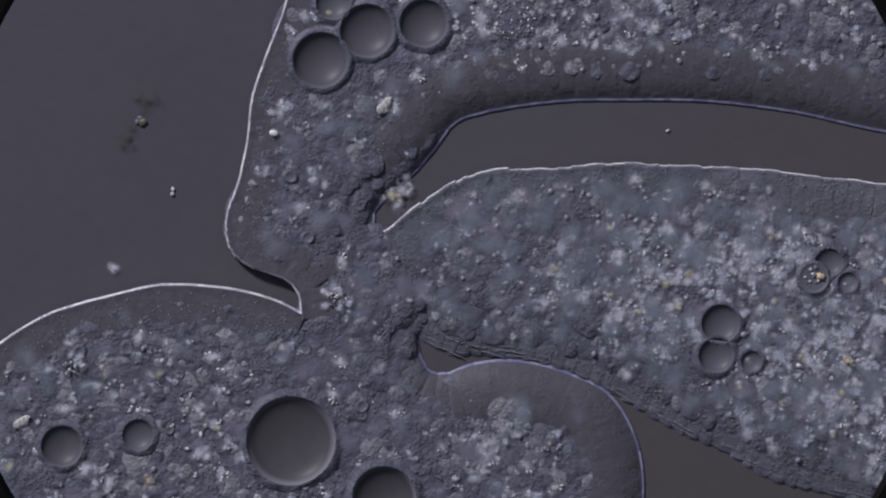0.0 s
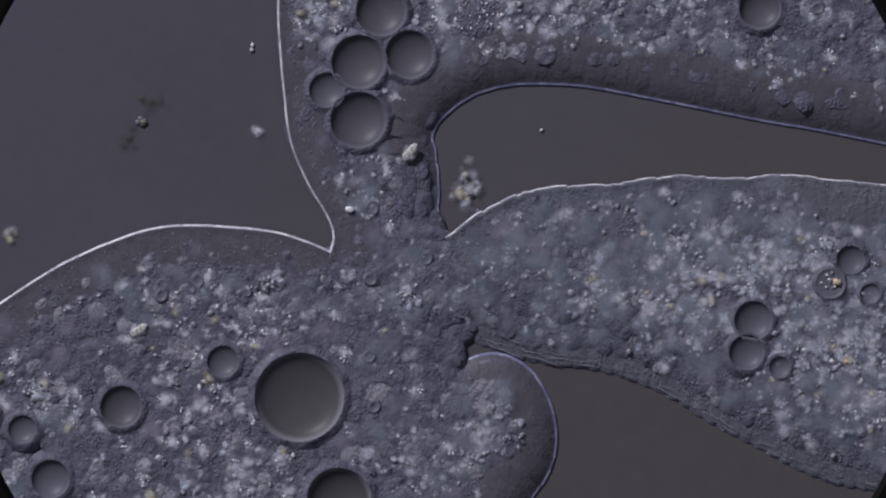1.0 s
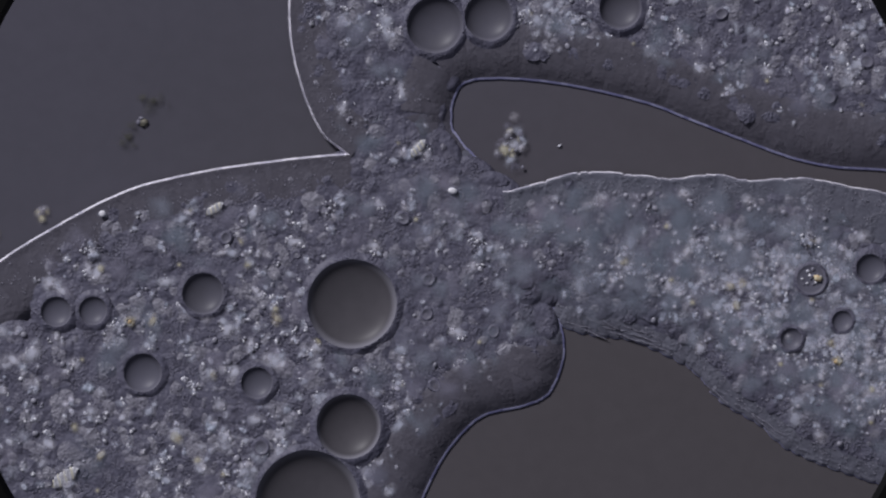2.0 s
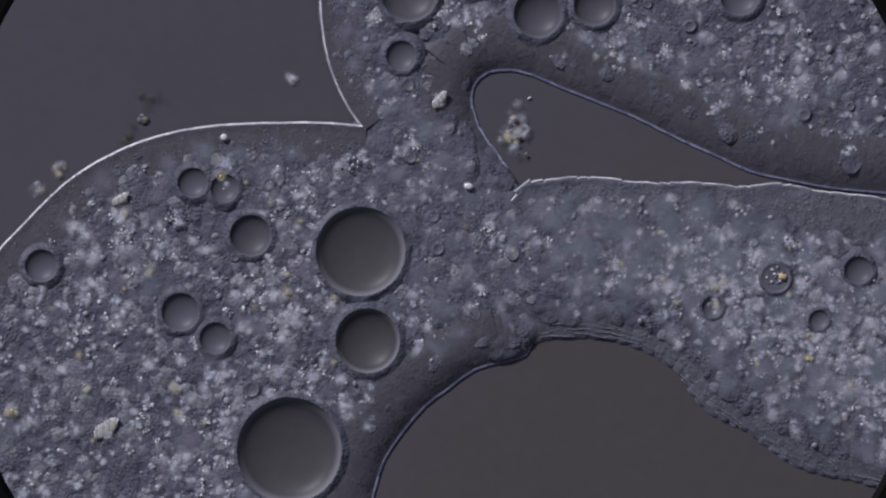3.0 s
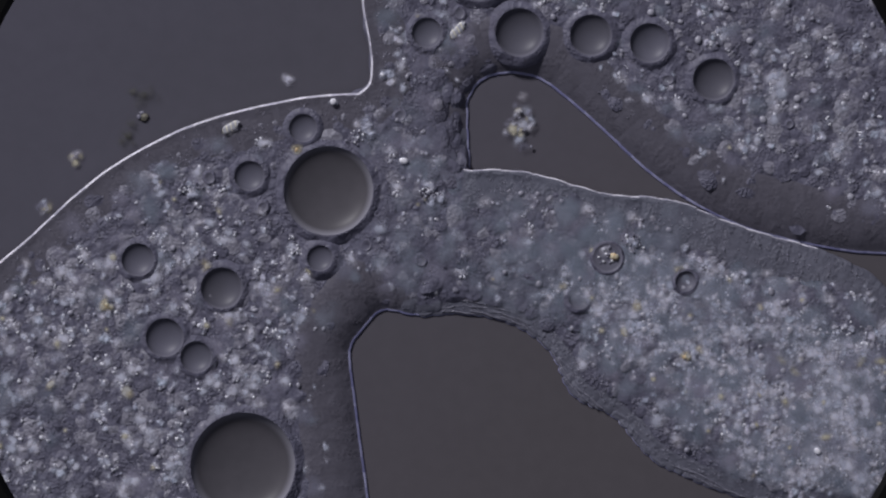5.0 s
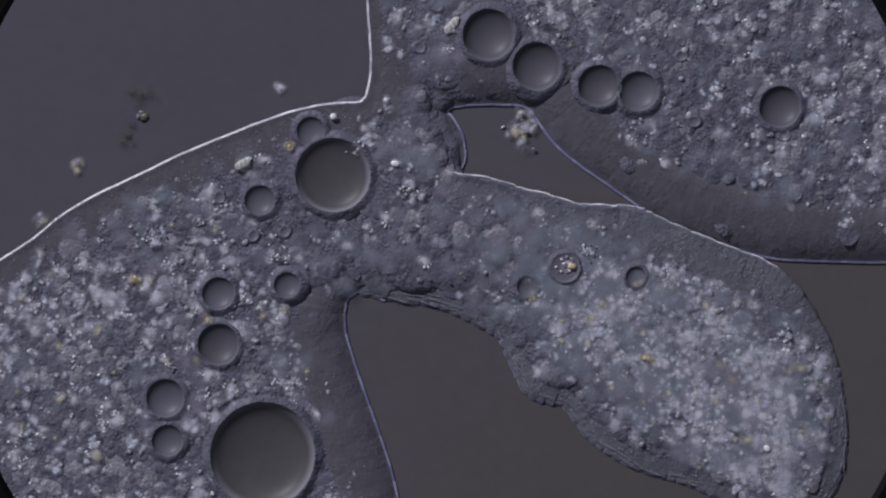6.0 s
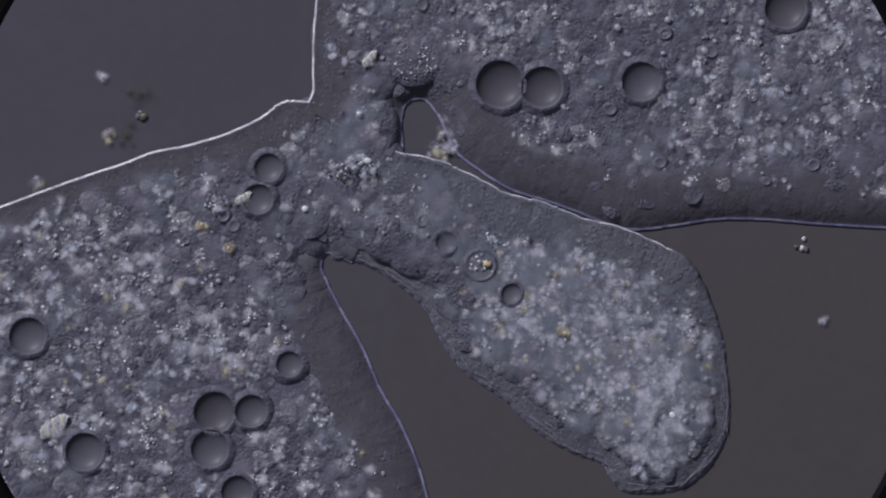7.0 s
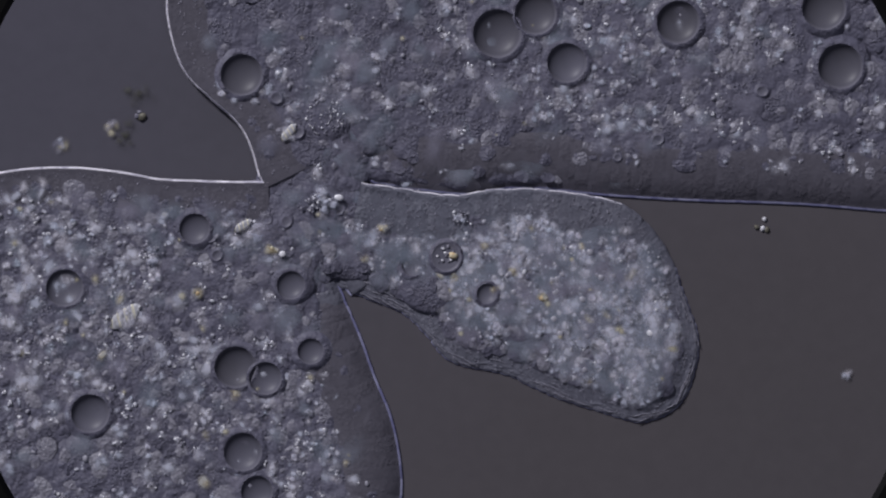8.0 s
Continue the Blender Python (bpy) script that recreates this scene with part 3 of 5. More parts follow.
def stream(gap=78, step=0.2):
    """Patches of cytoplasm carried by the streams, kept inside the cell and apart from one another: regions and paths."""
    rng = np.random.default_rng(5)
    def seeds(g, x0, x1, y0, y1):
        xs, ys = np.meshgrid(np.arange(x0, x1, g), np.arange(y0, y1, g * 0.87))
        xs[1::2] += g / 2
        return np.stack([xs.ravel(), ys.ravel()], 1) + rng.uniform(-0.15 * g, 0.15 * g, (xs.size, 2))
    w1, w2, _, _, _ = water_at(0)
    finger_line = line_at("D", 0, 160)
    m = seeds(gap * 0.77, 640.0, 2060.0, 260.0, 960.0)
    m = m[in_polygon(m, finger_line)]
    p = seeds(gap, -640.0, 3400.0, -380.0, 1380.0)
    p = p[~in_polygon(p, w1) & ~in_polygon(p, w2) & ~in_polygon(p, finger_line)]
    upper = (p[:, 1] < 530) & (p[:, 0] > 350)
    ok = upper | (p[:, 0] < 1200)
    region = np.concatenate([np.where(upper, "U", "L")[ok], np.full(len(m), "M")])
    p = settle(np.vstack([p[ok], m]), region, 0.0, gap, 12)
    times = np.arange(0, SECONDS + step / 2, step)
    path = []
    for t in times:
        path.append(p.copy())
        v = np.zeros_like(p)
        for r in "ULM":
            pick = region == r
            total, weight = np.zeros((pick.sum(), 2)), np.full(pick.sum(), 1e-12)
            for rows in DRIFT[r]:
                if not rows[0, 0] - 1e-6 <= t < rows[-1, 0] - 0.05:
                    continue
                here = np.array([np.interp(t, rows[:, 0], rows[:, i]) for i in (1, 2)])
                lo, hi = max(t - 0.15, rows[0, 0]), min(t + 0.15, rows[-1, 0])
                speed = np.array([np.interp(hi, rows[:, 0], rows[:, i]) - np.interp(lo, rows[:, 0], rows[:, i]) for i in (1, 2)]) / (hi - lo)
                d2 = ((p[pick] - here) ** 2).sum(1)
                w = np.exp(-d2 / (2 * 110 ** 2)) + 1e-4 / (1 + d2 / 300 ** 2) ** 2
                total, weight = total + w[:, None] * speed, weight + w
            v[pick] = total / weight[:, None]
        p = p + v * step
        p = settle(p, region, min(t + step, SECONDS), gap, 5)
    path = np.array(path)
    seen = ((path[..., 0] > -90) & (path[..., 0] < WIDE + 90) & (path[..., 1] > -90) & (path[..., 1] < HIGH + 90)).any(0)
    return region[seen], path[:, seen], times


drift("U", 50, "0:568,107 .5:570,203 1:635,213 1.5:738,88 2:770,45 2.2:780,30 3.3:850,-90 8:900,-400")
drift("U", 48, "0:650,55 .5:630,125 1:635,110 1.5:665,25 2:690,-70 3.3:760,-300 8:800,-450")
drift("U", 43, "0:750,42 .5:712,115 1:725,97 1.5:795,35 2:865,30 2.2:885,30 3.3:960,20 3.5:955,15 4:925,0 4.5:917,15 4.7:918,35 5.8:937,100 6:950,118 6.5:985,163 7:885,150 7.5:840,105 8:880,60")
drift("U", 31, "0:590,5 .5:552,127 1:578,160 1.5:600,80 2:600,-50 3.3:650,-250 8:700,-400")
drift("U", 45, "0:660,-90 .5:645,30 1:675,20 1.5:720,-70 2.2:760,-200 8:760,-500")
drift("U", 37, "0:1850,20 .5:1580,20 1:1345,15 1.5:1107,15 2:1098,15 2.2:1095,15 3.3:1045,8 3.5:1055,18 4:1030,25 4.5:1030,15 4.7:1035,30 5.8:1062,138 6:1060,152 6.5:1063,175 7:960,155 7.5:915,105 8:948,25")
drift("U", 35, "0:2200,-60 1.5:1700,-60 2.2:1480,-60 3.3:1270,15 3.5:1250,20 4:1193,20 4.5:1140,0 4.7:1150,28 5.8:1140,148 6:1130,162 6.5:1128,175 7:1135,145 7.5:1063,93 8:1003,112")
drift("U", 37, "0:2400,100 3.3:1620,20 4:1280,50 4.5:1185,80 4.7:1205,105 5.8:1380,190 6:1380,190 6.5:1355,165 7:1390,15 7.5:1235,50 8:1130,-60")
drift("U", 46, "0:1500,-300 3.3:900,-150 4.7:840,-70 5.8:880,45 6:865,62 6.5:862,20 7:800,-70 8:700,-200")
drift("U", 39, "0:3600,100 5.8:2100,60 6.5:1900,60 7:1640,60 7.5:1405,115 8:1458,15")
drift("U", 40, "0:3800,100 5.8:2300,60 6.5:2050,60 7:1750,50 7.5:1497,70 8:1487,118")
drift("U", 38, "0:3700,150 5.8:2200,150 6.5:1950,160 7:1610,150 7.5:1345,175 8:1200,40")
drift("U", 37, "0:2000,-350 5.8:1100,-200 6.5:900,-130 7:720,-60 7.5:520,-5 8:428,133")
drift("U", 27, "0:1300,-200 2.2:800,-90 3.3:702,153 3.5:728,165 4:738,62 4.5:730,57 4.7:740,75 5.8:770,-70 8:800,-300")
drift("U", 50, "0:1000,-500 2.2:760,-110 3.3:722,30 3.5:728,50 4:770,-15 4.7:800,-120 8:900,-400")
drift("L", 79, "0:515,780 .5:512,765 1:530,703 1.5:580,603 2:623,538 2.2:633,515 3.3:642,424 3.5:650,410 4:640,375 4.5:605,343 4.7:583,342 5.8:580,305 | 5.95:586,300 8:500,420")
drift("l", 66, "0:515,780 .5:512,765 1:530,703 1.5:580,603 2:623,538 2.2:633,515 3.3:642,424 3.5:650,410 4:640,375 4.5:605,343 4.7:583,342 5.8:585,308 5.95:590,309 6.15:585,314 6.5:567,330 6.65:562,336 | 6.85:540,340 8:500,420", 5.9)
drift("L", 57, "0:680,882 .5:650,920 1:600,885 1.5:608,815 2:617,755 2.2:627,715 3.3:655,578 3.5:657,560 | 3.9:640,510 4.7:560,500 6:480,480 8:420,480")
drift("L", 93, "0:560,1120 1:540,1000 1.5:535,945 2:545,890 2.2:540,857 3.3:497,785 3.5:483,775 4:435,768 4.5:418,800 4.7:420,825 5.8:463,810 6:465,805 6.2:470,800 | 6.35:472,798 8:470,760")
drift("l", 60, "0:560,1120 1:540,1000 1.5:535,945 2:545,890 2.2:540,857 3.3:497,785 3.5:483,775 4:435,768 4.5:418,800 4.7:420,825 5.8:463,810 6:465,805 6.2:470,800 6.4:474,792 6.65:484,775 | 6.85:485,770 8:470,760")
drift("L", 37, "0:110,790 .5:165,800 1:215,720 1.5:285,645 2:360,520 2.2:385,485 3.3:463,398 3.5:473,387 4:465,398 4.5:422,415 4.7:402,452 5.8:387,595 6:387,610 6.5:358,725 7:380,730 7.5:393,690 8:417,650")
drift("L", 34, "0:0,900 .5:40,860 1:90,848 1.5:160,725 2:253,660 2.2:270,635 3.3:330,525 3.5:332,512 4:310,530 4.5:290,562 4.7:290,570 5.8:300,690 6:293,705 6.5:330,825 7:372,795 7.5:385,752 8:430,800")
drift("L", 25, "0:-100,880 .5:-40,830 1:40,760 1.5:80,690 2:165,550 2.2:220,490 3.3:463,305 3.5:500,295 4:512,293 4.5:508,230 4.7:520,227 5.8:547,230 6:550,232 6.5:590,243 7:475,297 7.5:490,370 8:515,505")
drift("L", 27, "0:-150,830 1:-30,730 1.5:20,640 2:100,552 2.2:147,487 3.3:403,297 3.5:437,282 4:485,245 4.5:463,270 4.7:438,288 5.8:460,350 6:460,355 6.5:490,370 7:457,353 7.5:440,440 8:345,405")
drift("L", 28, "0:245,770 .5:330,668 1:395,640 1.5:405,610 2:455,678 2.2:455,722 3.3:365,560 3.5:375,555 4:378,540 4.5:360,555 4.7:355,583 5.8:308,752 6:297,780 6.5:310,860 7:420,870 7.5:435,855 8:455,870")
drift("L", 29, "0:-160,760 2:-70,600 3.3:105,445 3.5:120,435 4:158,427 4.5:152,437 4.7:175,450 5.8:390,490 6:387,520 6.5:358,660 7:445,728 7.5:455,712 8:470,670")
drift("l", 23, "0:680,882 .5:650,920 1:600,885 1.5:608,815 2:617,755 2.2:627,715 3.3:655,578 3.5:657,560 3.75:648,530 4:637,500 4.5:605,460 4.7:590,450 5.8:515,498 6:508,505 6.5:487,585 7:512,645 7.5:530,665 8:550,622", 3.7)
drift("L", 33, "0:-400,1200 4:-150,900 6.5:-20,640 7:50,595 7.5:125,515 8:115,510")
drift("L", 34, "0:-500,1300 5.8:-100,980 6.5:20,920 7:150,800 7.5:65,850 8:160,732")
drift("M", 34, "0:1275,573 .5:1303,572 1:1333,567 1.5:1352,556 1.6:1356,552 | 1.9:1370,560 2.2:1380,560 3.5:1330,600 4:1250,590 4.7:1160,580 6:1100,560 6.5:1060,560 7:960,520 8:900,480")
drift("M", 31, "0:1267,629 .5:1296,628 1:1321,624 1.5:1331,610 1.6:1335,607 | 1.9:1345,610 2.2:1350,610 3.5:1300,630 4:1200,600 4.7:1130,580 6:1050,560 6.5:1020,560 7:920,520 8:860,480")
drift("M", 25, "0:1467,465 .5:1487,462 1:1505,460 1.5:1525,460 2:1540,475 3.3:1500,480 4:1420,485 4.7:1300,480 | 5.2:1260,500 6:1200,520 6.5:1150,540 7:1050,500 8:1000,460")
drift("M", 19, "0:1330,640 1:1380,650 2:1400,600 3.3:1225,540 3.8:1197,551 4:1162,544 4.5:1080,531 4.7:1055,530 5.8:955,515 6:934,508 6.5:890,492 7:790,429 7.5:725,345 8:730,470")
drift("M", 18, "0:1500,500 1:1540,520 2:1490,568 3.3:1435,565 4:1370,485 4.7:1250,500 5.8:1145,490 6:1125,490 6.5:1065,498 7:905,520 7.5:870,520 8:862,520")
drift("m", 0, "0:1277,573 .5:1306,570 1:1334,567 1.5:1352,556 2:1305,655 3.5:1254,651 4:1173,642 4.5:1093,628 6:962,622 6.5:929,623 7:838,576 7.5:804,550 8:807,564")
drift("m", 0, "0:986,609 .5:1023,619 1:1055,612 1.5:1086,579 2:1104,554 3.5:1054,547 4:991,524 4.5:925,504 6:815,484 6.4:790,476 7:690,440 7.5:650,410 8:640,400")
drift("m", 0, "1.3:1476,678 1.5:1478,674 2:1473,657 3.5:1418,654 4:1329,660 4.5:1242,657 6:1089,660 6.5:1049,658 7:948,611 7.5:913,574 8:917,560")
drift("m", 0, "4.7:1170,633 5.8:1156,632 6:1141,634 6.5:1101,635 7:1000,590 7.5:962,551 8:959,528")
drift("m", 0, "4.5:1566,582 6:1383,599 6.5:1326,606 7:1210,576 7.5:1162,519 8:1136,464")
drift("m", 0, "5.8:1370,795 6.2:1344,792 6.5:1311,784 7:1190,735 7.5:1155,672 8:1150,590")
drift("l", 0, "0.2:142,727 .5:247,648 1:351,560")
drift("l", 0, "1.8:46,879 2:115,845 3.5:216,707 4:200,780")
drift("l", 0, "5.8:231,495 6:240,492 6.5:311,447 7:355,395 7.5:406,387 8:480,440")
drift("l", 0, "6.6:51,870 7:95,755 7.5:147,635 7.9:217,559")
drift("u", 0, "1:1200,106 1.5:1008,84 1.9:943,66")
drift("u", 0, "6.3:1557,410 6.5:1496,400 7:1155,351 7.5:913,300 7.8:865,196")
drift("u", 0, "0:485,236 .5:534,340 1:619,371 1.5:726,358 2:790,335")
drift("u", 0, "0:914,37 .5:865,44 1:841,29 1.3:850,18")
drift("u", 0, ".3:1220,61 .5:1125,44 1:1087,70 1.5:1090,69 2:1089,116")
drift("u", 0, "0:1472,138 .5:1265,110 1:1180,105")
drift("u", 0, "1:606,360 1.5:691,291 2:733,263 3.5:789,132 4:809,84 4.5:810,64 6:799,46 6.5:763,67 7:654,112 7.5:580,150 8:511,240")
drift("u", 0, "3.3:1540,266 3.5:1455,250 4:1237,182 4.5:1193,199 4.7:1182,210")
drift("u", 0, "3.3:922,96 3.5:905,95 4:873,61 4.5:870,32")
drift("u", 0, "4.7:1337,132 6:1223,228 6.5:1115,231 7:902,175 7.5:779,145 8:870,100")
drift("u", 0, "6.2:695,23 6.5:681,69 7:605,109 7.5:533,158 8:504,260")
drift("l", 0, ".9:170,625 1.5:256,594 2:320,498 3.5:436,386 4:421,381 4.5:381,386 6:374,441 6.5:413,441 7:412,433")
drift("l", 0, "4:31,730 4.5:41,649 6:55,536 6.5:138,443 7:225,364 7.5:299,340 8:410,361")
drift("l", 0, "0:44,874 .5:136,790 1:181,730 1.5:259,628 2:331,505 3.5:300,513 4:277,528 4.5:260,568 6:270,712 6.4:240,779")
drift("l", 0, "3.3:205,735 3.5:214,724 4:207,778 4.4:220,831")
drift("l", 0, "0:903,741 .5:850,691 1:873,672 1.5:887,637 2:928,567")
drift("m", 0, "0:1435,426 .5:1450,430 1:1464,436 1.5:1453,439 2:1430,429 3.5:1349,436 4:1253,430 4.5:1178,429 6:1044,447 6.5:1006,462 7:874,426 7.2:822,401 8:800,410")


# ---- the cell: three arms, each in many stiff pieces that the streams carry ----
ARMS = {
    "U": thing("amoeba_arm", "broad grey granular amoeba arm with clustered round vacuoles", "amoeba", "arms of one amoeba"),
    "L": thing("amoeba_arm", "swelling grey granular amoeba arm with one very large vacuole", "amoeba", "arms of one amoeba"),
    "M": thing("amoeba_arm", "blunt finger-shaped bluish granular amoeba arm with wrinkled rim", "amoeba", "arms of one amoeba"),
}
TOP = 0.022


def rim_mesh(name, length, profile, slots, materials, wave=0.0, grains=0, sink=(0.0004, 0.0), seed=0):
    """A piece of the cell's edge: a closed section run along x; y points into the cell."""
    bm = bmesh.new()
    steps = 8
    rows = []
    for i in range(steps + 1):
        u = 2 * i / steps - 1
        bow = wave * math.cos(math.pi * u / 2)
        # the ends dive under the neighbours
        rows.append([bm.verts.new((length * u / 2, (y + sink[1] * u ** 4 * max(0, 1 - y / 20)) / 1000 + bow, z - sink[0] * u ** 4 * min(1, z / 0.01))) for y, z in profile])
    m = len(profile)
    for a, b in zip(rows, rows[1:]):
        for k in range(m):
            j = (k + 1) % m
            f = bm.faces.new((a[k], b[k], b[j], a[j]))
            f.material_index = slots[k]
    for end in (rows[0], rows[-1][::-1]):
        cap = bm.faces.new(end)
        cap.material_index = 1
        for e in cap.edges:
            e.smooth = False
    bmesh.ops.recalc_face_normals(bm, faces=bm.faces)
    sprinkle(bm, length, profile, grains, random.Random(name + str(length) + str(wave) + str(seed)))
    return mesh_of(name, bm, materials + [GREY])


def sprinkle(bm, length, profile, grains, rng):
    """Fine grains strewn over a piece of the edge, in small drifts."""
    ys, zs = [q[0] for q in profile[1:-1]], [q[1] for q in profile[1:-1]]
    for _ in range(grains):
        x, y = rng.uniform(-0.45, 0.45) * length, rng.uniform(9, 74)
        for _ in range(rng.randint(1, 5)):
            gx, gy = x + rng.gauss(0, 0.003), y + rng.gauss(0, 3)
            if 6 < gy < 80 and abs(gx) < 0.45 * length:
                pebble(bm, gx, gy / 1000, np.interp(gy, ys, zs) + 0.0002, rng.uniform(0.0008, 0.0017), 2, rng, 0.6)


BRIGHT = [(0, 0.001), (0, 0.0130), (1.0, 0.0175), (2.4, 0.0212), (3.8, 0.0232), (5.2, 0.0236), (8, 0.0227), (22, 0.0230), (62, 0.0230), (88, 0.0205), (114, 0.0150), (114, 0.001)]
STEEP = [(-0.5, 0.001), (-0.5, 0.0022), (2.6, 0.0026), (4.2, 0.0030), (8, 0.0052), (15, 0.0092), (25, 0.0140), (38, 0.0182), (54, 0.0211), (72, 0.0226), (88, 0.0229), (100, 0.0210), (122, 0.0150), (122, 0.001)]
SOFT = [(0, 0.001), (0, 0.0016), (1.6, 0.0026), (3.2, 0.0036), (6.0, 0.0045), (12, 0.0060), (22, 0.0083), (32, 0.0102), (42, 0.0110), (54, 0.0110), (68, 0.0100), (98, 0.0085), (98, 0.001)]
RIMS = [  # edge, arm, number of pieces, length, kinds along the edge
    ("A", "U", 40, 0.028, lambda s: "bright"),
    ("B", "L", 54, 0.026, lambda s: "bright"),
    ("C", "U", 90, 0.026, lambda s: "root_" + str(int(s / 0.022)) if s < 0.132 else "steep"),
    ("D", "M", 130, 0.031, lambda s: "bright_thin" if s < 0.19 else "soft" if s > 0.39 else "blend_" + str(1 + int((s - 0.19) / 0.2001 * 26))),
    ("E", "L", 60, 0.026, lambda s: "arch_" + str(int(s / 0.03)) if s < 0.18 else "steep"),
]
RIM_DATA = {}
for kind, profile, lip, skin in (("bright", BRIGHT, LIT_MEMBRANE, ECTOPLASM), ("bright_thin", BRIGHT, LIT_MEMBRANE, FINGER_SKIN),
                                 ("steep", STEEP, SHADED_MEMBRANE, ECTOPLASM), ("soft", SOFT, SHADED_MEMBRANE, WRINKLED)):
    # painted lips: bright line on lamp-side edges, violet on those turned away
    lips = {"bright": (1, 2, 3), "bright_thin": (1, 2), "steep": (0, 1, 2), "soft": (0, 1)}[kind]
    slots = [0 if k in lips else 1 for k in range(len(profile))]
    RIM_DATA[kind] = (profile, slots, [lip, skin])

# from the high bright edge over to the thin sloping one
ACROSS = [0, 0, 1.0, 1.6, 2.4, 3.2, 5.2, 8, 12, 22, 32, 42, 62, 88, 98, 98]
for level in range(1, 27):
    f = 0.5 - 0.5 * math.cos(math.pi * level / 27)
    heights = [(1 - f) * np.interp(y, [q[0] for q in BRIGHT[1:-1]], [q[1] for q in BRIGHT[1:-1]]) + f * np.interp(y, [q[0] for q in SOFT[1:-1]], [q[1] for q in SOFT[1:-1]]) for y in ACROSS]
    heights[0] = heights[-1] = 0.001
    RIM_DATA["blend_" + str(level)] = (list(zip(ACROSS, heights)), [0 if k in (1, 2, 3) and level < 14 else 1 for k in range(len(ACROSS))], [LIT_MEMBRANE, WRINKLED])

# towards the inner end of a cleft the edge is lower and narrower
for level in range(6):
    for name, wide in (("root_", 0.55 + 0.09 * level), ("arch_", 0.34 + 0.11 * level)):
        f = 0.5 + 0.083 * level
        RIM_DATA[name + str(level)] = ([(y * wide if y > 5 else y * 0.8, z * f if z > 0.003 else z) for y, z in STEEP], RIM_DATA["steep"][1], [SHADED_MEMBRANE, WRINKLED if level < 3 else ECTOPLASM])

RIM_PIECES = []


def wrinkled_mesh(seed, length):
    """A piece of the finger's thin edge, with folds that run along it and come and go."""
    rng = random.Random(seed)
    folds = [(rng.uniform(1.0, 16), rng.uniform(-4, 4), rng.uniform(1.2, 2.2), rng.uniform(0.0004, 0.0015)) for _ in range(2)]
    across = [0, 0, 1.2, 2.4, 3.6, 4.8, 6, 7.2, 8.4, 9.6, 11, 12.4, 14, 15.6, 17.2, 19, 21, 23, 25, 27.5, 30, 34, 42, 54, 68, 98, 98]
    bm = bmesh.new()
    rows, steps = [], 10
    for i in range(steps + 1):
        u = i / steps
        fade = math.sin(math.pi * u) ** 0.7
        row = []
        for k, y in enumerate(across):
            z = 0.001 if k in (0, len(across) - 1) else np.interp(y, [q[0] for q in SOFT[1:-1]], [q[1] for q in SOFT[1:-1]])
            if 1 < k < len(across) - 1:
                z += fade * sum(h * math.exp(-((y - c - lean * (u - 0.5)) / w) ** 2) for c, lean, w, h in folds)
            row.append(bm.verts.new((length * (u - 0.5), (y + (1.8 * math.sin(5 * u + seed) + 2.4 * (2 * u - 1) ** 4) * max(0, 1 - y / 40)) / 1000, z - 0.0016 * (2 * u - 1) ** 4 * min(1, z / 0.01))))
        rows.append(row)
    for a, b in zip(rows, rows[1:]):
        for k in range(len(across)):
            j = (k + 1) % len(across)
            f = bm.faces.new((a[k], b[k], b[j], a[j]))
            f.material_index = 0 if k < 2 else 1
    for end in (rows[0], rows[-1][::-1]):
        bm.faces.new(end).material_index = 1
    bmesh.ops.recalc_face_normals(bm, faces=bm.faces)
    sprinkle(bm, length, SOFT, 10, rng)
    return mesh_of("membrane_soft", bm, [SHADED_MEMBRANE, WRINKLED, GREY])


def rims():
    rng = random.Random(3)
    for name, arm, n, length, kind_of in RIMS:
        shared = {}
        for i in range(n):
            kind = kind_of(i / (n - 1))
            wave = 0.0014 if kind == "bright_thin" else 0.0003 if kind in ("bright", "steep") else 0.0008
            which = (kind, i % {"soft": 9, "bright_thin": 7, "bright": 5}.get(kind, 3))
            if which not in shared and kind == "soft":
                shared[which] = wrinkled_mesh(i % 9, length * (1 + 0.1 * (i % 3)))
            elif which not in shared:
                profile, slots, mats = RIM_DATA[kind]
                shared[which] = rim_mesh("membrane_" + kind, length * (1 + 0.1 * (i % 3)), profile, slots, mats, wave * (1 - i % 3), {"bright": 2, "bright_thin": 5, "steep": 0}.get(kind, 0 if kind[:4] in ("root", "arch") else 9), (0.0018, 2.0) if kind[:4] in ("root", "arch") else (0.0012, 2.0) if kind.startswith("blend") else (0.0004, 0.0), which[1])
            RIM_PIECES.append((part("membrane_piece", shared[which], ARMS[arm]), name, i, n, rng.uniform(-1, 1)))


rims()

# loose folds of membrane that lie along the finger's thin edge
FOLDS = []


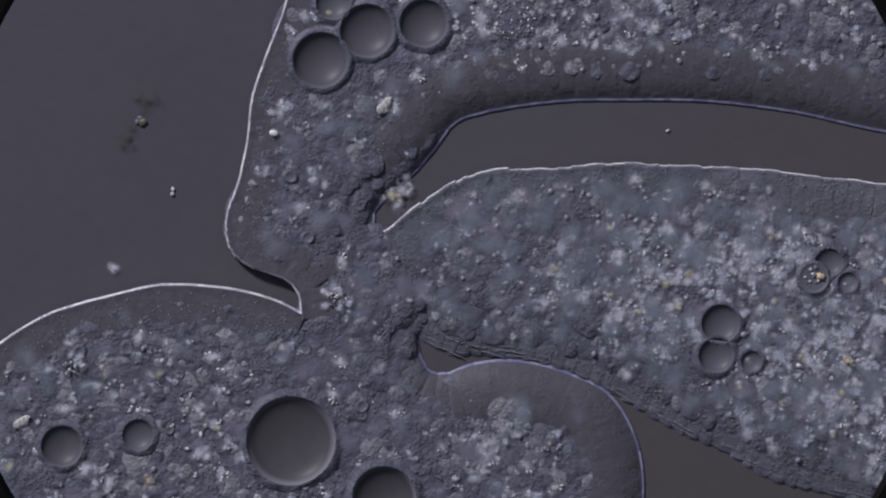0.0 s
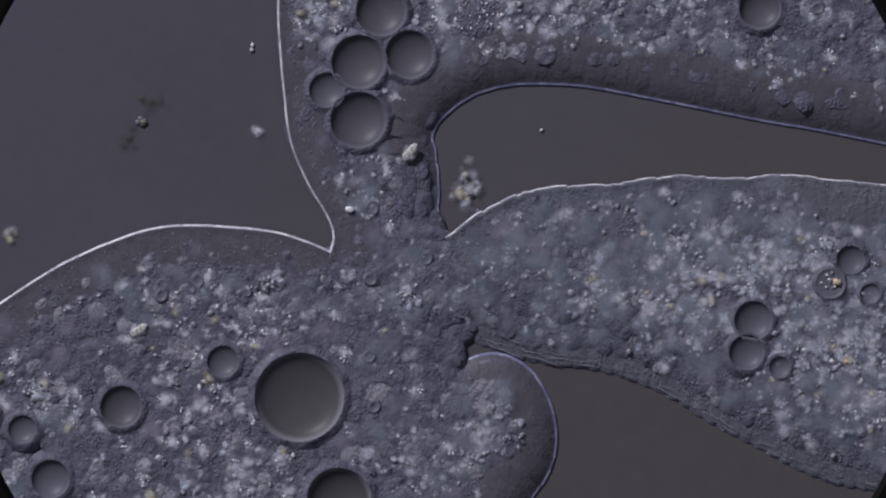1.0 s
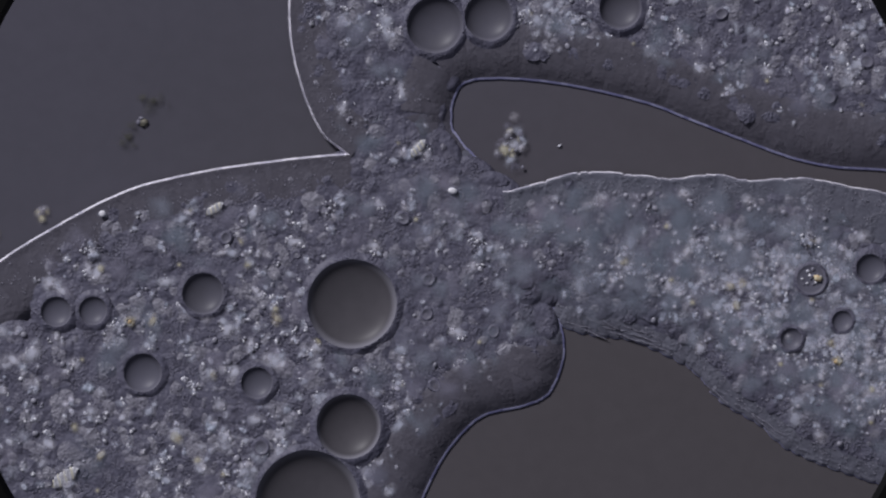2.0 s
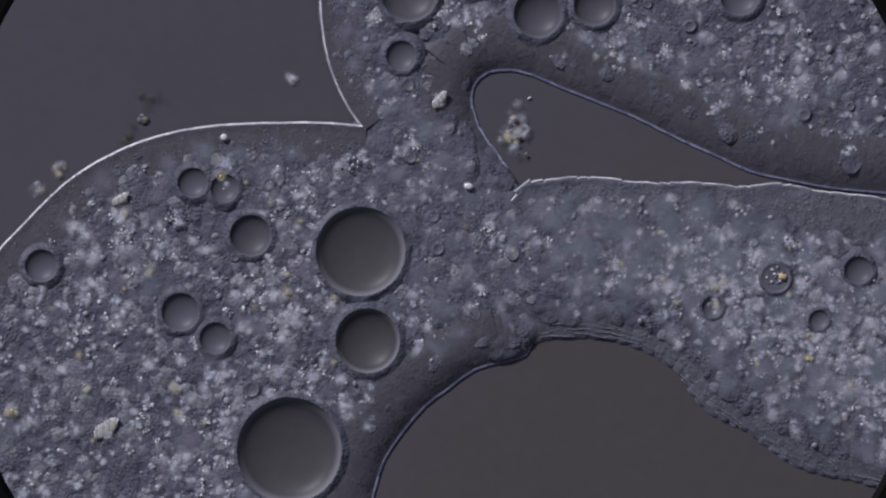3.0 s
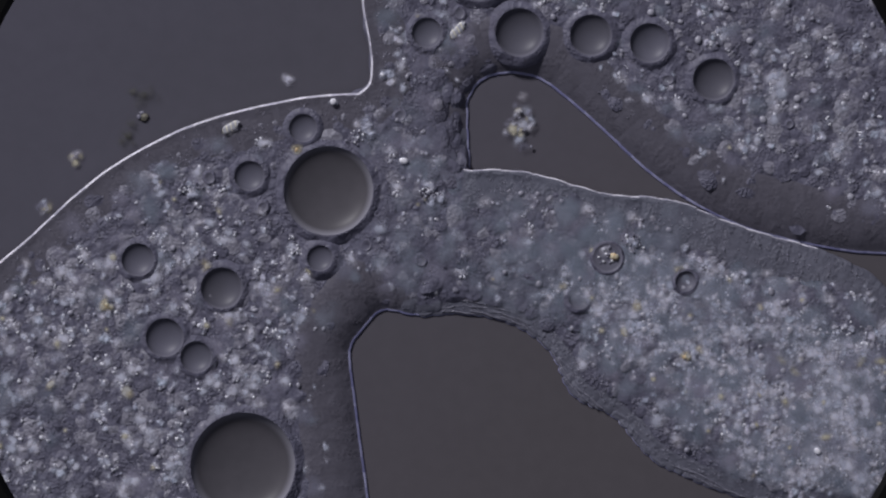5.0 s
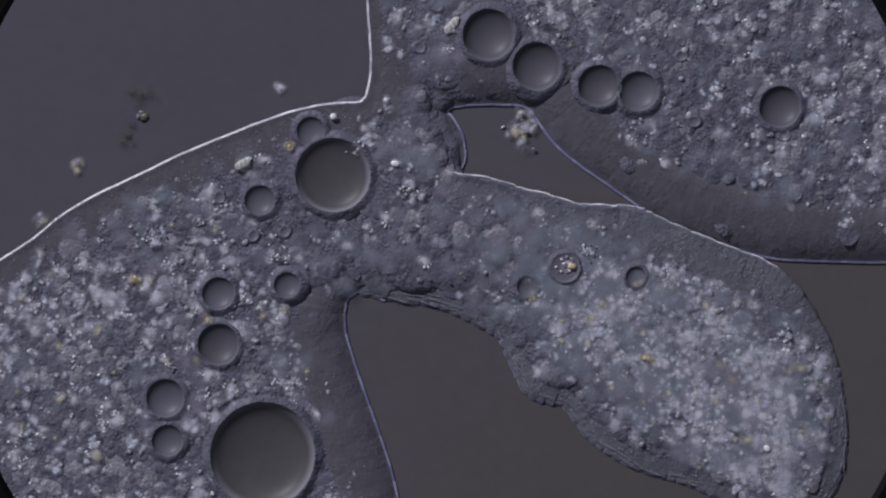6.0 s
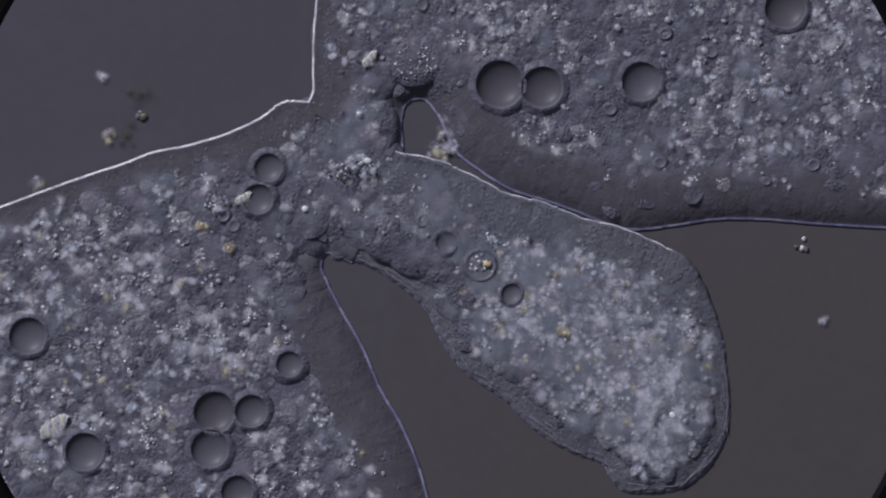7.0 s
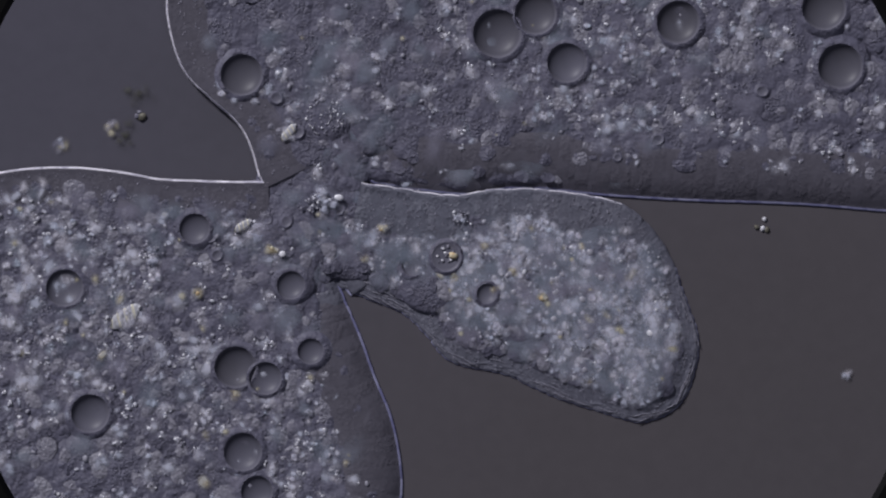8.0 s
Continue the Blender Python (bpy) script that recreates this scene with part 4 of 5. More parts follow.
def folds():
    rng = random.Random(8)
    shapes = []
    for k in range(5):
        bm = bmesh.new()
        length, bow, thick = rng.uniform(0.045, 0.075), rng.uniform(-0.003, 0.003), rng.uniform(0.0010, 0.0016)
        rings = []
        for i in range(15):
            u = 2 * i / 14 - 1
            r = thick * (1 - u ** 4) + 0.0001
            cy = bow * u * u + 0.0006 * math.sin(7 * u + k)
            rings.append([bm.verts.new((length * u / 2, cy + r * math.cos(a), 0.9 * r * math.sin(a))) for a in (math.pi * q / 3 for q in range(6))])
        for a, b in zip(rings, rings[1:]):
            for q in range(6):
                bm.faces.new((a[q], b[q], b[(q + 1) % 6], a[(q + 1) % 6]))
        bm.faces.new(rings[0])
        bm.faces.new(rings[-1][::-1])
        bmesh.ops.recalc_face_normals(bm, faces=bm.faces)
        shapes.append(mesh_of("membrane_fold", bm, [BODY]))
    spots = [rng.uniform(0.42, 0.88) for _ in range(22)] + [rng.uniform(0.92, 0.985) for _ in range(9)]
    for k, s in enumerate(spots):
        FOLDS.append((part("membrane_fold", shapes[k % 5], ARMS["M"]), round(s * 129), rng.uniform(3, 15) if k < 22 else rng.uniform(4, 26), rng.uniform(-6, 6)))


folds()


def bowl_profile(r):
    """A vacuole from above: a shallow bowl with cytoplasm banked up round it."""
    deep, k = 0.020 * r + 0.0006, 1.0 if r > 0.05 else 0.8
    rows = [(0, 0.0)] + [(r * q / 10, deep * (q / 10) ** 3) for q in range(1, 11)]
    rows += [(r + 0.0012, deep + 0.0001), (r + 0.004, deep * 0.7), (r + 0.004 + 0.005 * k, -0.0014), (r + 0.004 + 0.011 * k, -0.0046), (r + 0.004 + 0.016 * k, -0.0072), (r + 0.006 + 0.017 * k, -0.011)]
    return rows


VACUOLE_PIECES, FLUIDS = [], {}


def vacuoles():
    for k, (region, radius, rows, deep, rise) in enumerate(VACUOLES):
        r = radius / 1000
        hazy = radius < 52
        if (radius, hazy) not in FLUIDS:
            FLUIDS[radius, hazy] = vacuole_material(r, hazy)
        size = "very large" if radius > 70 else "large" if radius > 40 else "small"
        bowl, collar = bmesh.new(), bmesh.new()
        lathe(bowl, bowl_profile(r)[:11], 72, lambda i: 0, wob=0.006, seed=k * 1.7)
        lathe(collar, bowl_profile(r)[10:], 72, lambda i: 0, wob=0.006, seed=k * 1.7)
        ob = part("vacuole", mesh_of("vacuole", bowl, [FLUIDS[radius, hazy]]), ARMS[region.upper()], size + " clear round vacuole with a highlight painted round its rim")
        part("membrane_rim", mesh_of("membrane_rim", collar, [CYTOPLASM]), ob)
        VACUOLE_PIECES.append((ob, region, rows, deep, rise, TOP + (0.0042 if region == 'M' else 0.0026 if region == 'l' else 0.0044) + 0.0001 * (k % 9)))


vacuoles()


def small_vacuole(bm, x, y, z, r, squash):
    lathe(bm, [(0, 0.0), (r * 0.5, 0.04 * r), (r * 0.82, 0.14 * r), (r, 0.25 * r), (r * 1.12, 0.22 * r), (r * 1.45, 0.0), (r * 1.8, -0.003)], 18,
          lambda i: 6 if i < 2 else 7 if i < 3 else 0, (x, y, z), (1, squash))


def patch_mesh(seed, size=1.0, swell=20, grit=2.0, bodies=6, bright=2.0, clouds=3, glows=3, beads=2, cores=1.2, blue=0.3):
    """A flat piece of cytoplasm with the grains, bodies and milky clouds that lie in it."""
    rng = random.Random(seed)
    bm = bmesh.new()
    lathe(bm, [(0, 0.0), (0.036 * size, 0.0), (0.048 * size, -0.0005), (0.058 * size, -0.0015), (0.066 * size, -0.0032), (0.073 * size, -0.0060), (0.077 * size, -0.0105), (0.078 * size, -0.015)], 30, lambda i: 0, wob=0.03, seed=seed * 1.3)
    rich = rng.choice((0.35, 0.7, 1.0, 1.0, 1.3, 1.7))
    bmesh.ops.recalc_face_normals(bm, faces=bm.faces)

    def spot(reach=0.060):
        a, d = rng.uniform(0, 2 * math.pi), size * reach * math.sqrt(rng.random())
        return d * math.cos(a), d * math.sin(a)

    def some(mean):
        return int(mean * rng.uniform(0.3, 1.7) + rng.random())
    # swellings of the cytoplasm itself
    for _ in range(int(swell * size ** 2)):
        x, y = spot()
        milk(bm, x, y, -0.0002, rng.choice((0.004, 0.006, 0.009, 0.013, 0.018)) * rng.uniform(0.8, 1.2), 0, rng, rng.uniform(0.12, 0.30), 10)
    # fine grains in drifts
    for _ in range(some(grit)):
        x, y = spot(0.05)
        wide, lean = rng.uniform(0.005, 0.011), rng.uniform(0.4, 1.0)
        for _ in range(rng.randint(9, 18)):
            pebble(bm, x + rng.gauss(0, wide), y + rng.gauss(0, wide * lean), 0.0004, rng.uniform(0.0008, 0.0018), 1, rng, 0.6)
    # round bodies, smooth or wrinkled
    for _ in range(some(bodies)):
        x, y = spot(0.054)
        r = rng.choice((0.006, 0.008, 0.011, 0.014, 0.018)) * rng.uniform(0.85, 1.15)
        if rng.random() < 0.008:
            small_vacuole(bm, x, y, 0.0016, rng.uniform(0.006, 0.013), rng.uniform(0.8, 1))
        else:
            milk(bm, x, y, 0.0002, r, 9, rng, rng.uniform(0.16, 0.34), 14)
    # round beads that stand up from the rest
    for _ in range(some(beads)):
        x, y = spot(0.054)
        pebble(bm, x, y, 0.0016, rng.choice((0.0030, 0.0040, 0.0050, 0.0064)), 13, rng, 0.58, 2, 0.05)
    # bright knots of crystals with a pale halo
    for _ in range(some(bright * rich)):
        x, y = spot(0.050)
        wide = rng.choice((0.002, 0.004, 0.006, 0.009))
        milk(bm, x, y, 0.0024, wide * 2.6, 12, rng, 0.05)
        lean = rng.uniform(0, 3.14)
        for _ in range(rng.randint(4, 12)):
            u, v = rng.gauss(0, wide), rng.gauss(0, wide * 0.45)
            pebble(bm, x + u * math.cos(lean) - v * math.sin(lean), y + u * math.sin(lean) + v * math.cos(lean), 0.0018, rng.uniform(0.0012, 0.0036), 2 if rng.random() < 0.45 else rng.choice((1, 13)), rng, 0.5, 1, 0.45)
    # mist that lies above the sharp layer, and pale bodies out of focus in it
    for _ in range(some(clouds)):
        x, y = spot(0.046)
        milk(bm, x, y, 0.0036 + rng.uniform(0, 0.0002), rng.uniform(0.022, 0.046), 4 if rng.random() < blue else 8, rng, 0.02, 16)
    for _ in range(some(glows * rich)):
        x, y = spot(0.054)
        r = rng.choice((0.009, 0.012, 0.015, 0.019, 0.024)) * rng.uniform(0.8, 1.2)
        for _ in range(rng.choice((1, 2, 3))):
            milk(bm, x + rng.gauss(0, r * 0.45), y + rng.gauss(0, r * 0.45), 0.0040 + rng.uniform(0, 0.0003), r * rng.uniform(0.5, 1.0), 12, rng, 0.02, 14)
    # frothy heaps
    for _ in range(some(cores * rich)):
        x, y = spot(0.054)
        r = rng.choice((0.006, 0.008, 0.011, 0.015)) * rng.uniform(0.8, 1.2)
        for _ in range(rng.randint(1, 3)):
            milk(bm, x + rng.gauss(0, r * 0.6), y + rng.gauss(0, r * 0.6), 0.0032 + rng.uniform(0, 0.0002), r * rng.uniform(0.7, 1.1), rng.choice((3, 10)), rng, 0.02)
    if rng.random() < min(0.14, 0.04 * bright):
        x, y = spot(0.05)
        milk(bm, x, y, 0.0041, rng.uniform(0.008, 0.015), rng.choice((5, 11)), rng, 0.1)
    return mesh_of("cytoplasm_patch", bm, [CYTOPLASM, GREY, WHITE, HAZE, BLUE_MIST, AMBER_HAZE, SMALL_VACUOLE, SMALL_RIM, MIST, BODY, FROTH, AMBER_MIST, GLOW, BEAD])


PATCH_DATA = {
    "L": [patch_mesh(k, swell=16, grit=2.4, bodies=5, bright=3.8, clouds=0.9, glows=1.6, beads=0.6, cores=1.8) for k in range(24)],
    "U": [patch_mesh(70 + k, swell=16, grit=2.6, bodies=5, bright=2.7, clouds=0.8, glows=1.2, beads=0.7, cores=1.3) for k in range(18)],
    "M": [patch_mesh(40 + k, 0.77, swell=14, grit=2.8, bodies=3, bright=2.4, clouds=2.6, glows=1.5, beads=1.7, cores=1.2, blue=0.85) for k in range(16)],
    "L_sparse": [patch_mesh(220 + k, swell=16, grit=2.6, bodies=4, bright=1.8, clouds=0.6, glows=0.8, beads=0.6, cores=0.8) for k in range(12)],
    "U_sparse": [patch_mesh(250 + k, swell=16, grit=2.8, bodies=5, bright=2.2, clouds=0.7, glows=0.7, beads=0.8, cores=0.7) for k in range(14)],
    "M_core": [patch_mesh(280 + k, 0.77, swell=14, grit=3.0, bodies=3, bright=4.0, clouds=3.4, glows=2.8, beads=1.4, cores=2.4, blue=0.8) for k in range(12)],
    "M_rich": [patch_mesh(150 + k, 0.77, swell=14, grit=4.5, bodies=4, bright=10, clouds=3.4, glows=3.6, beads=1.6, cores=3.6, blue=0.9) for k in range(8)],
    "M_edge": [patch_mesh(120 + k, 0.77, swell=7, grit=3.6, bodies=2, bright=0.9, clouds=2.2, glows=0.9, beads=0.7, cores=0.6, blue=0.9) for k in range(8)],
    "clear": [patch_mesh(90 + k, swell=9, grit=3.2, bodies=2, bright=0.5, clouds=0.8, glows=0.6, beads=0.3, cores=0.2) for k in range(10)],
}
PATCH_REGION, PATCH_PATH, PATCH_TIMES = stream()
PATCHES = []


def edge_room(t, p):
    """How far each patch is from the edges of its arm, and the way to the finger's sloping edge."""
    d = line_at("D", t, 160)
    sloping = d[40:]
    steep = np.vstack([line_at(k, t, 70) for k in "CE"])
    hard = np.vstack([line_at(k, t, 70) for k in "AB"] + [steep, d[:40]])
    off = p[:, None] - sloping[None]
    near = (off ** 2).sum(2).argmin(1)
    off = off[np.arange(len(p)), near]
    dist = np.sqrt((off ** 2).sum(1)) + 1e-6
    return *(np.sqrt(((p[:, None] - e[None]) ** 2).sum(2).min(1)) for e in (hard, steep, d[:64])), dist, off / dist[:, None]


def thinning(d):
    """How much lower the finger lies at d millimetres from its free edge."""
    return 0.0125 * (1 - min(d, 130) / 130) + 0.0003 * max(0, min(30, 76 - d))


def sunk_rows(rows, arm, z):
    """Rows of a small body that rides on an arm's surface at height z."""
    made = []
    for t, x, y in rows:
        drop = thinning(edge_room(t, np.array([[x, y]]))[3][0]) if arm == "M" else 0.0
        made.append((t, pose(*P(x, y), z - drop)))
    return made


# the middle of the clear neck where the arms meet, second by second
NECK = np.array([(640, 560), (700, 480), (760, 450), (780, 430), (770, 410), (740, 400), (680, 380), (590, 370), (540, 410)])


def patches():
    rng = random.Random(11)
    mean, slopes = {}, {}
    for k in range(0, len(PATCH_TIMES), 5):
        hard, slopes[k], _, sloping, _ = edge_room(PATCH_TIMES[k], PATCH_PATH[k])
        mean[k] = np.where(PATCH_REGION == "M", np.minimum(hard, sloping), hard)
    least = np.min(list(mean.values()), 0)
    mean, slopes = (np.mean(list(v.values()), 0) for v in (mean, slopes))
    neck = np.mean([np.hypot(*(PATCH_PATH[k] - NECK[k // 5]).T) < 215 for k in range(0, len(PATCH_TIMES), 5)], 0)
    tip = np.mean([np.hypot(*(PATCH_PATH[k] - p).T) for k, p in ((30, (1390, 760)), (35, (1210, 730)), (40, (1150, 600)))], 0)
    for i, region in enumerate(PATCH_REGION):
        x, y = PATCH_PATH[0, i]
        kind = str(region)
        if region == "M":
            if mean[i] < 90 or least[i] < 66 or rng.random() < 0.08:
                kind = "M_edge"
            elif mean[i] > 114:
                kind = "M_core"
        elif mean[i] < (112 if region == 'L' else 130) or slopes[i] < 165 or rng.random() < 0.14 or (region == "L" and 560 < x < 800 and y < 780) or (region == "U" and x < 780 and y > 130):
            kind = "U" if region == "L" and x > 820 else "clear"
        if region != "M" and (neck[i] > 0.25 or (neck[i] > 0.1 and rng.random() < 0.5)):
            kind = "clear"
        if region == "M" and tip[i] < 125:
            kind = "M_rich"
        if kind == "L" and x > -40 and rng.random() < 0.42:
            kind = "L_sparse"
        if kind == "U" and region == "U" and x > 1650 and rng.random() < 0.7:
            kind = "U_sparse"
        PATCHES.append((part("cytoplasm_patch", rng.choice(PATCH_DATA[kind]), ARMS[str(region)]), i, TOP + (i * 211 % 512) * 0.0000016, rng.uniform(0, 360)))


patches()

# clear cytoplasm behind the inner ends of the two clefts, and under the neck where the arms meet
CLEFT_FILL = [(part("cytoplasm_patch", PATCH_DATA["clear"][k % 8], ARMS["L" if k < 3 or k == 6 else "U"]), k) for k in range(7)]
NECK_FILL = [(part("cytoplasm_patch", PATCH_DATA["clear"][k % 8], ARMS["L"]), k, weights) for k, weights in enumerate((
    (0.5, 0.5, 0.0), (0.5, 0.0, 0.5), (0.0, 0.5, 0.5), (0.34, 0.33, 0.33), (0.2, 0.3, 0.5), (0.2, 0.5, 0.3), (0.5, 0.25, 0.25)))]


EDGE_FILL = [(part("cytoplasm_patch", PATCH_DATA["clear"][k % 8], ARMS[arm]), k, name, n, round(s * (n - 1))) for k, (name, arm, n, s) in enumerate(
    [("C", "U", 90, 0.02 + 0.03 * q) for q in range(6)] + [("E", "L", 60, 0.07 + 0.04 * q) for q in range(3)])]

# granular cytoplasm in the lobe that shrinks back under the neck
LOBE_DATA = [patch_mesh(200 + k, 0.62, grit=3, bodies=9, bright=9, clouds=4, glows=4, beads=3, cores=5) for k in range(3)]
LOBE_PATCHES = [(part("cytoplasm_patch", LOBE_DATA[k], ARMS["L"]), k, track) for k, track in enumerate((
    ((0.0, 905, 745), (0.5, 875, 725), (1.0, 872, 712), (1.5, 866, 690), (2.0, 880, 640), (2.6, 860, 560), (4.0, 700, 420), (8.0, 480, 420)),
    ((0.0, 960, 790), (0.5, 915, 785), (1.0, 893, 770), (1.5, 838, 735), (2.0, 840, 640), (2.6, 820, 540), (4.0, 700, 420), (8.0, 480, 420)),
    ((0.0, 850, 800), (0.5, 850, 800), (1.0, 840, 780), (1.5, 812, 690), (2.0, 820, 600), (2.6, 800, 540), (4.0, 700, 420), (8.0, 480, 420))))]

# ---- grains and crystals that stand out in the streams ----
INCLUSIONS = []


def inclusion(kind, arm, label, radius, rows):
    """One grain, crystal or nucleus carried by an arm."""
    rng = random.Random(len(INCLUSIONS) + 50)
    r = radius / 1000
    bm = bmesh.new()
    if kind == "spot":
        milk(bm, 0, 0, 0.0, r * 1.5, 0, rng, 0.5)
        pebble(bm, 0, 0, 0.001, r * 0.62, 2, rng, 0.5, 3, 0.04)
    elif kind == "amber":
        for _ in range(5):
            milk(bm, rng.gauss(0, r * 0.4), rng.gauss(0, r * 0.4), 0.0004, r * rng.uniform(0.7, 1.2), 1, rng, 0.4)
        pebble(bm, 0, 0, 0.001, r * 0.45, 3, rng, 0.5, 2, 0.2)
    elif kind == "heap":
        for _ in range(40):
            pebble(bm, rng.gauss(0, r * 0.42), rng.gauss(0, r * 0.34), rng.uniform(0.0006, 0.0018), rng.uniform(0.0012, 0.0031), rng.choice((4, 4, 2)), rng, 0.6)
        for _ in range(4):
            milk(bm, rng.gauss(0, r * 0.4), rng.gauss(0, r * 0.4), 0.002, r * 0.5, 0, rng, 0.3)
    elif kind == "crystal":
        # a flat spindle with cross ribs
        lean, n = rng.uniform(0.3, 0.8), 25
        cross = (-1.0, -0.75, -0.4, 0.0, 0.4, 0.75, 1.0)
        grid = []
        for k in range(n):
            u = 2 * k / (n - 1) - 1
            half = 0.42 * r * max(1 - u ** 4, 0.02) ** 0.5 * (1 + 0.10 * math.sin(k * 2.1))
            row = []
            for c in cross:
                px, py = r * u + 0.12 * c * r, c * half
                lift = 0.0026 * math.sqrt(max(1 - c * c, 0.0)) * (0.45 + 0.75 * (k % 3 == 0))
                row.append(bm.verts.new((px * math.cos(lean) - py * math.sin(lean), px * math.sin(lean) + py * math.cos(lean), lift)))
            grid.append(row)
        for k in range(n - 1):
            for j in range(len(cross) - 1):
                f = bm.faces.new((grid[k][j], grid[k + 1][j], grid[k + 1][j + 1], grid[k][j + 1]))
                f.material_index = 8 if k % 6 < 2 else 9
        milk(bm, 0, 0, 0.0, r * 1.1, 0, rng, 0.05)
    elif kind == "nucleus":
        lathe(bm, [(0, 0.0014), (r * 0.7, 0.0012), (r * 0.94, 0.0004), (r * 1.15, -0.0012), (r * 1.3, -0.0036)], 40, lambda i: 5, wob=0.03, seed=r * 900)
        for _ in range(120):
            a, d = rng.uniform(0, 6.28), r * math.sqrt(rng.random())
            pebble(bm, d * math.cos(a), d * math.sin(a), 0.0016, rng.uniform(0.0012, 0.0025), rng.choice((4, 4, 4, 4, 2)), rng, 0.7)
    elif kind == "food":
        lathe(bm, [(0, 0.0), (r * 0.8, 0.0002), (r * 0.95, 0.0012), (r, 0.0022), (r * 1.12, 0.0012), (r * 1.3, -0.003)], 40,
              lambda i: 6 if i < 2 else 7 if i < 3 else 5)
        for _ in range(16):
            a, d = rng.uniform(0, 6.28), r * 0.75 * math.sqrt(rng.random())
            pebble(bm, d * math.cos(a), d * math.sin(a), 0.001, rng.uniform(0.0018, 0.004), rng.choice((4, 2)), rng, 0.6)
        pebble(bm, r * 0.45, r * 0.1, 0.002, r * 0.26, 3, rng, 0.6, 2)
    ob = part({"spot": "granule", "amber": "granule", "heap": "granule_clump", "crystal": "crystal", "nucleus": "nucleus", "food": "food_vacuole"}[kind],
              mesh_of(kind, bm, [HAZE, AMBER_HAZE, WHITE, AMBER, GREY, CYTOPLASM, SMALL_VACUOLE, SMALL_RIM, CREAM, CRYSTAL]), ARMS[arm], label)
    INCLUSIONS.append((ob, arm, np.array([[float(v) for v in p.replace(":", ",").split(",")] for p in rows.split()]), TOP + (0.0020 if kind == "nucleus" else 0.0034 if kind == "heap" else 0.0042) + 0.00009 * len(INCLUSIONS)))


inclusion("spot", "U", "bright white round granule", 9, "0:900,-300 3:640,-60 3.6:649,17 4:657,61 4.5:668,106 6:683,178 6.5:681,205 7:635,202 7.5:594,207 8:492,130")
inclusion("spot", "U", "bright white granule", 10, "0:485,236 .5:534,340 1:619,371 1.5:726,358 2:801,338 2.2:815,335 3.5:830,318 4:770,273 4.5:753,266 4.7:729,279 6:700,290 7:650,285 8:600,350")
inclusion("crystal", "U", "bright white crystal", 18, "0:680,187 .5:700,245 1:725,270 1.5:700,300 2:740,263 3.5:789,132 4:809,84 4.5:810,64 6:799,46 6.5:763,67 7:654,105 7.5:580,145 8:511,235")
inclusion("nucleus", "U", "grainy round nucleus", 36, "0:914,37 .5:865,44 1:841,29 1.3:850,10 2.2:900,-120 5.8:950,-160 6.5:850,-60 7:735,108 7.5:645,112 8:577,205")
inclusion("heap", "L", "rough clump of grey grains", 30, "0:600,527 .5:658,553 1:722,525 1.5:790,465 2:848,430 2.2:857,427 3.3:876,405 3.5:880,400 4:845,372 4.5:795,358 4.7:780,348 5.8:732,338 6.5:702,337 7:642,292 7.5:600,282 8:572,352")
inclusion("amber", "M", "yellowish granule", 9, "0:986,609 .5:1023,619 1:1055,612 1.5:1086,579 2:1104,554 3.5:1054,547 4:991,524 4.5:925,504 6:815,484 6.4:790,476 7:690,440 8:676,406")
inclusion("amber", "M", "yellow streaked granule", 11, "0:1500,640 2:1480,640 4:1330,630 4.7:1240,632 5.8:1156,632 6:1141,634 6.5:1101,635 7:1000,590 7.5:962,551 8:959,528")
inclusion("spot", "M", "bright granule", 8, "0:1700,780 3:1650,800 5.8:1370,795 6.2:1344,792 6.5:1311,784 7:1190,735 7.5:1155,672 8:1150,590")
inclusion("heap", "M", "wrinkled pale granule", 17, "0:1435,426 .5:1450,430 1:1464,436 1.5:1453,439 2:1430,429 3.5:1349,436 4:1253,430 4.5:1178,429 6:1044,447 6.5:1006,462 7:874,426 7.2:822,401 8:815,388")
inclusion("food", "M", "round food vacuole with an amber crystal", 26, "0:1440,492 .5:1455,496 1:1469,502 1.5:1458,505 2:1435,495 2.2:1430,497 3.3:1335,485 3.5:1305,463 4:1209,457 4.5:1134,456 6:1000,474 6.5:962,489 7:850,470 7.5:800,450 8:790,455")
inclusion("heap", "M", "wrinkled pale granule near the tip", 20, "0:1750,560 3.5:1690,570 4.5:1566,582 6:1383,599 6.5:1326,606 7:1210,576 7.5:1162,519 8:1136,464")
inclusion("amber", "L", "orange granule", 12, "0:-120,900 4:100,640 5:190,540 5.8:231,495 6:240,492 6.5:318,447 7:358,398 7.5:410,388 8:482,440")
inclusion("amber", "L", "pale yellow granule", 11, "0:-150,700 2:230,570 2.2:290,535 3.3:432,265 3.5:474,258 4:527,236 4.5:548,236 4.7:533,268 5.8:517,258 6:512,260 6.5:533,250 7:405,440 7.5:380,500 8:350,520")
inclusion("crystal", "L", "pale ribbed crystal", 26, "0:-300,1000 1.5:40,900 2:115,845 2.2:135,815 3.3:205,738 3.5:214,725 4:207,780 4.4:220,835 5:230,930 8:200,1100")
inclusion("crystal", "L", "bright ribbed crystal", 30, "0:-400,1300 5.8:-60,1050 6.6:51,870 7:95,755 7.5:147,635 7.9:217,562 8:222,560")
inclusion("crystal", "L", "small white crystal", 17, "0:38,747 .5:145,668 1:245,585 1.5:250,538 2:380,370 2.2:205,400 3.3:225,320 3.5:255,298 3.9:312,265 4.7:390,220 6:430,290 8:430,400")
inclusion("spot", "L", "white granule", 9, "0:-200,800 3.3:466,219 3.5:511,207 4:565,182 4.5:576,176 4.7:590,176 5.8:590,205 6.5:590,212 7:540,370 8:500,450")
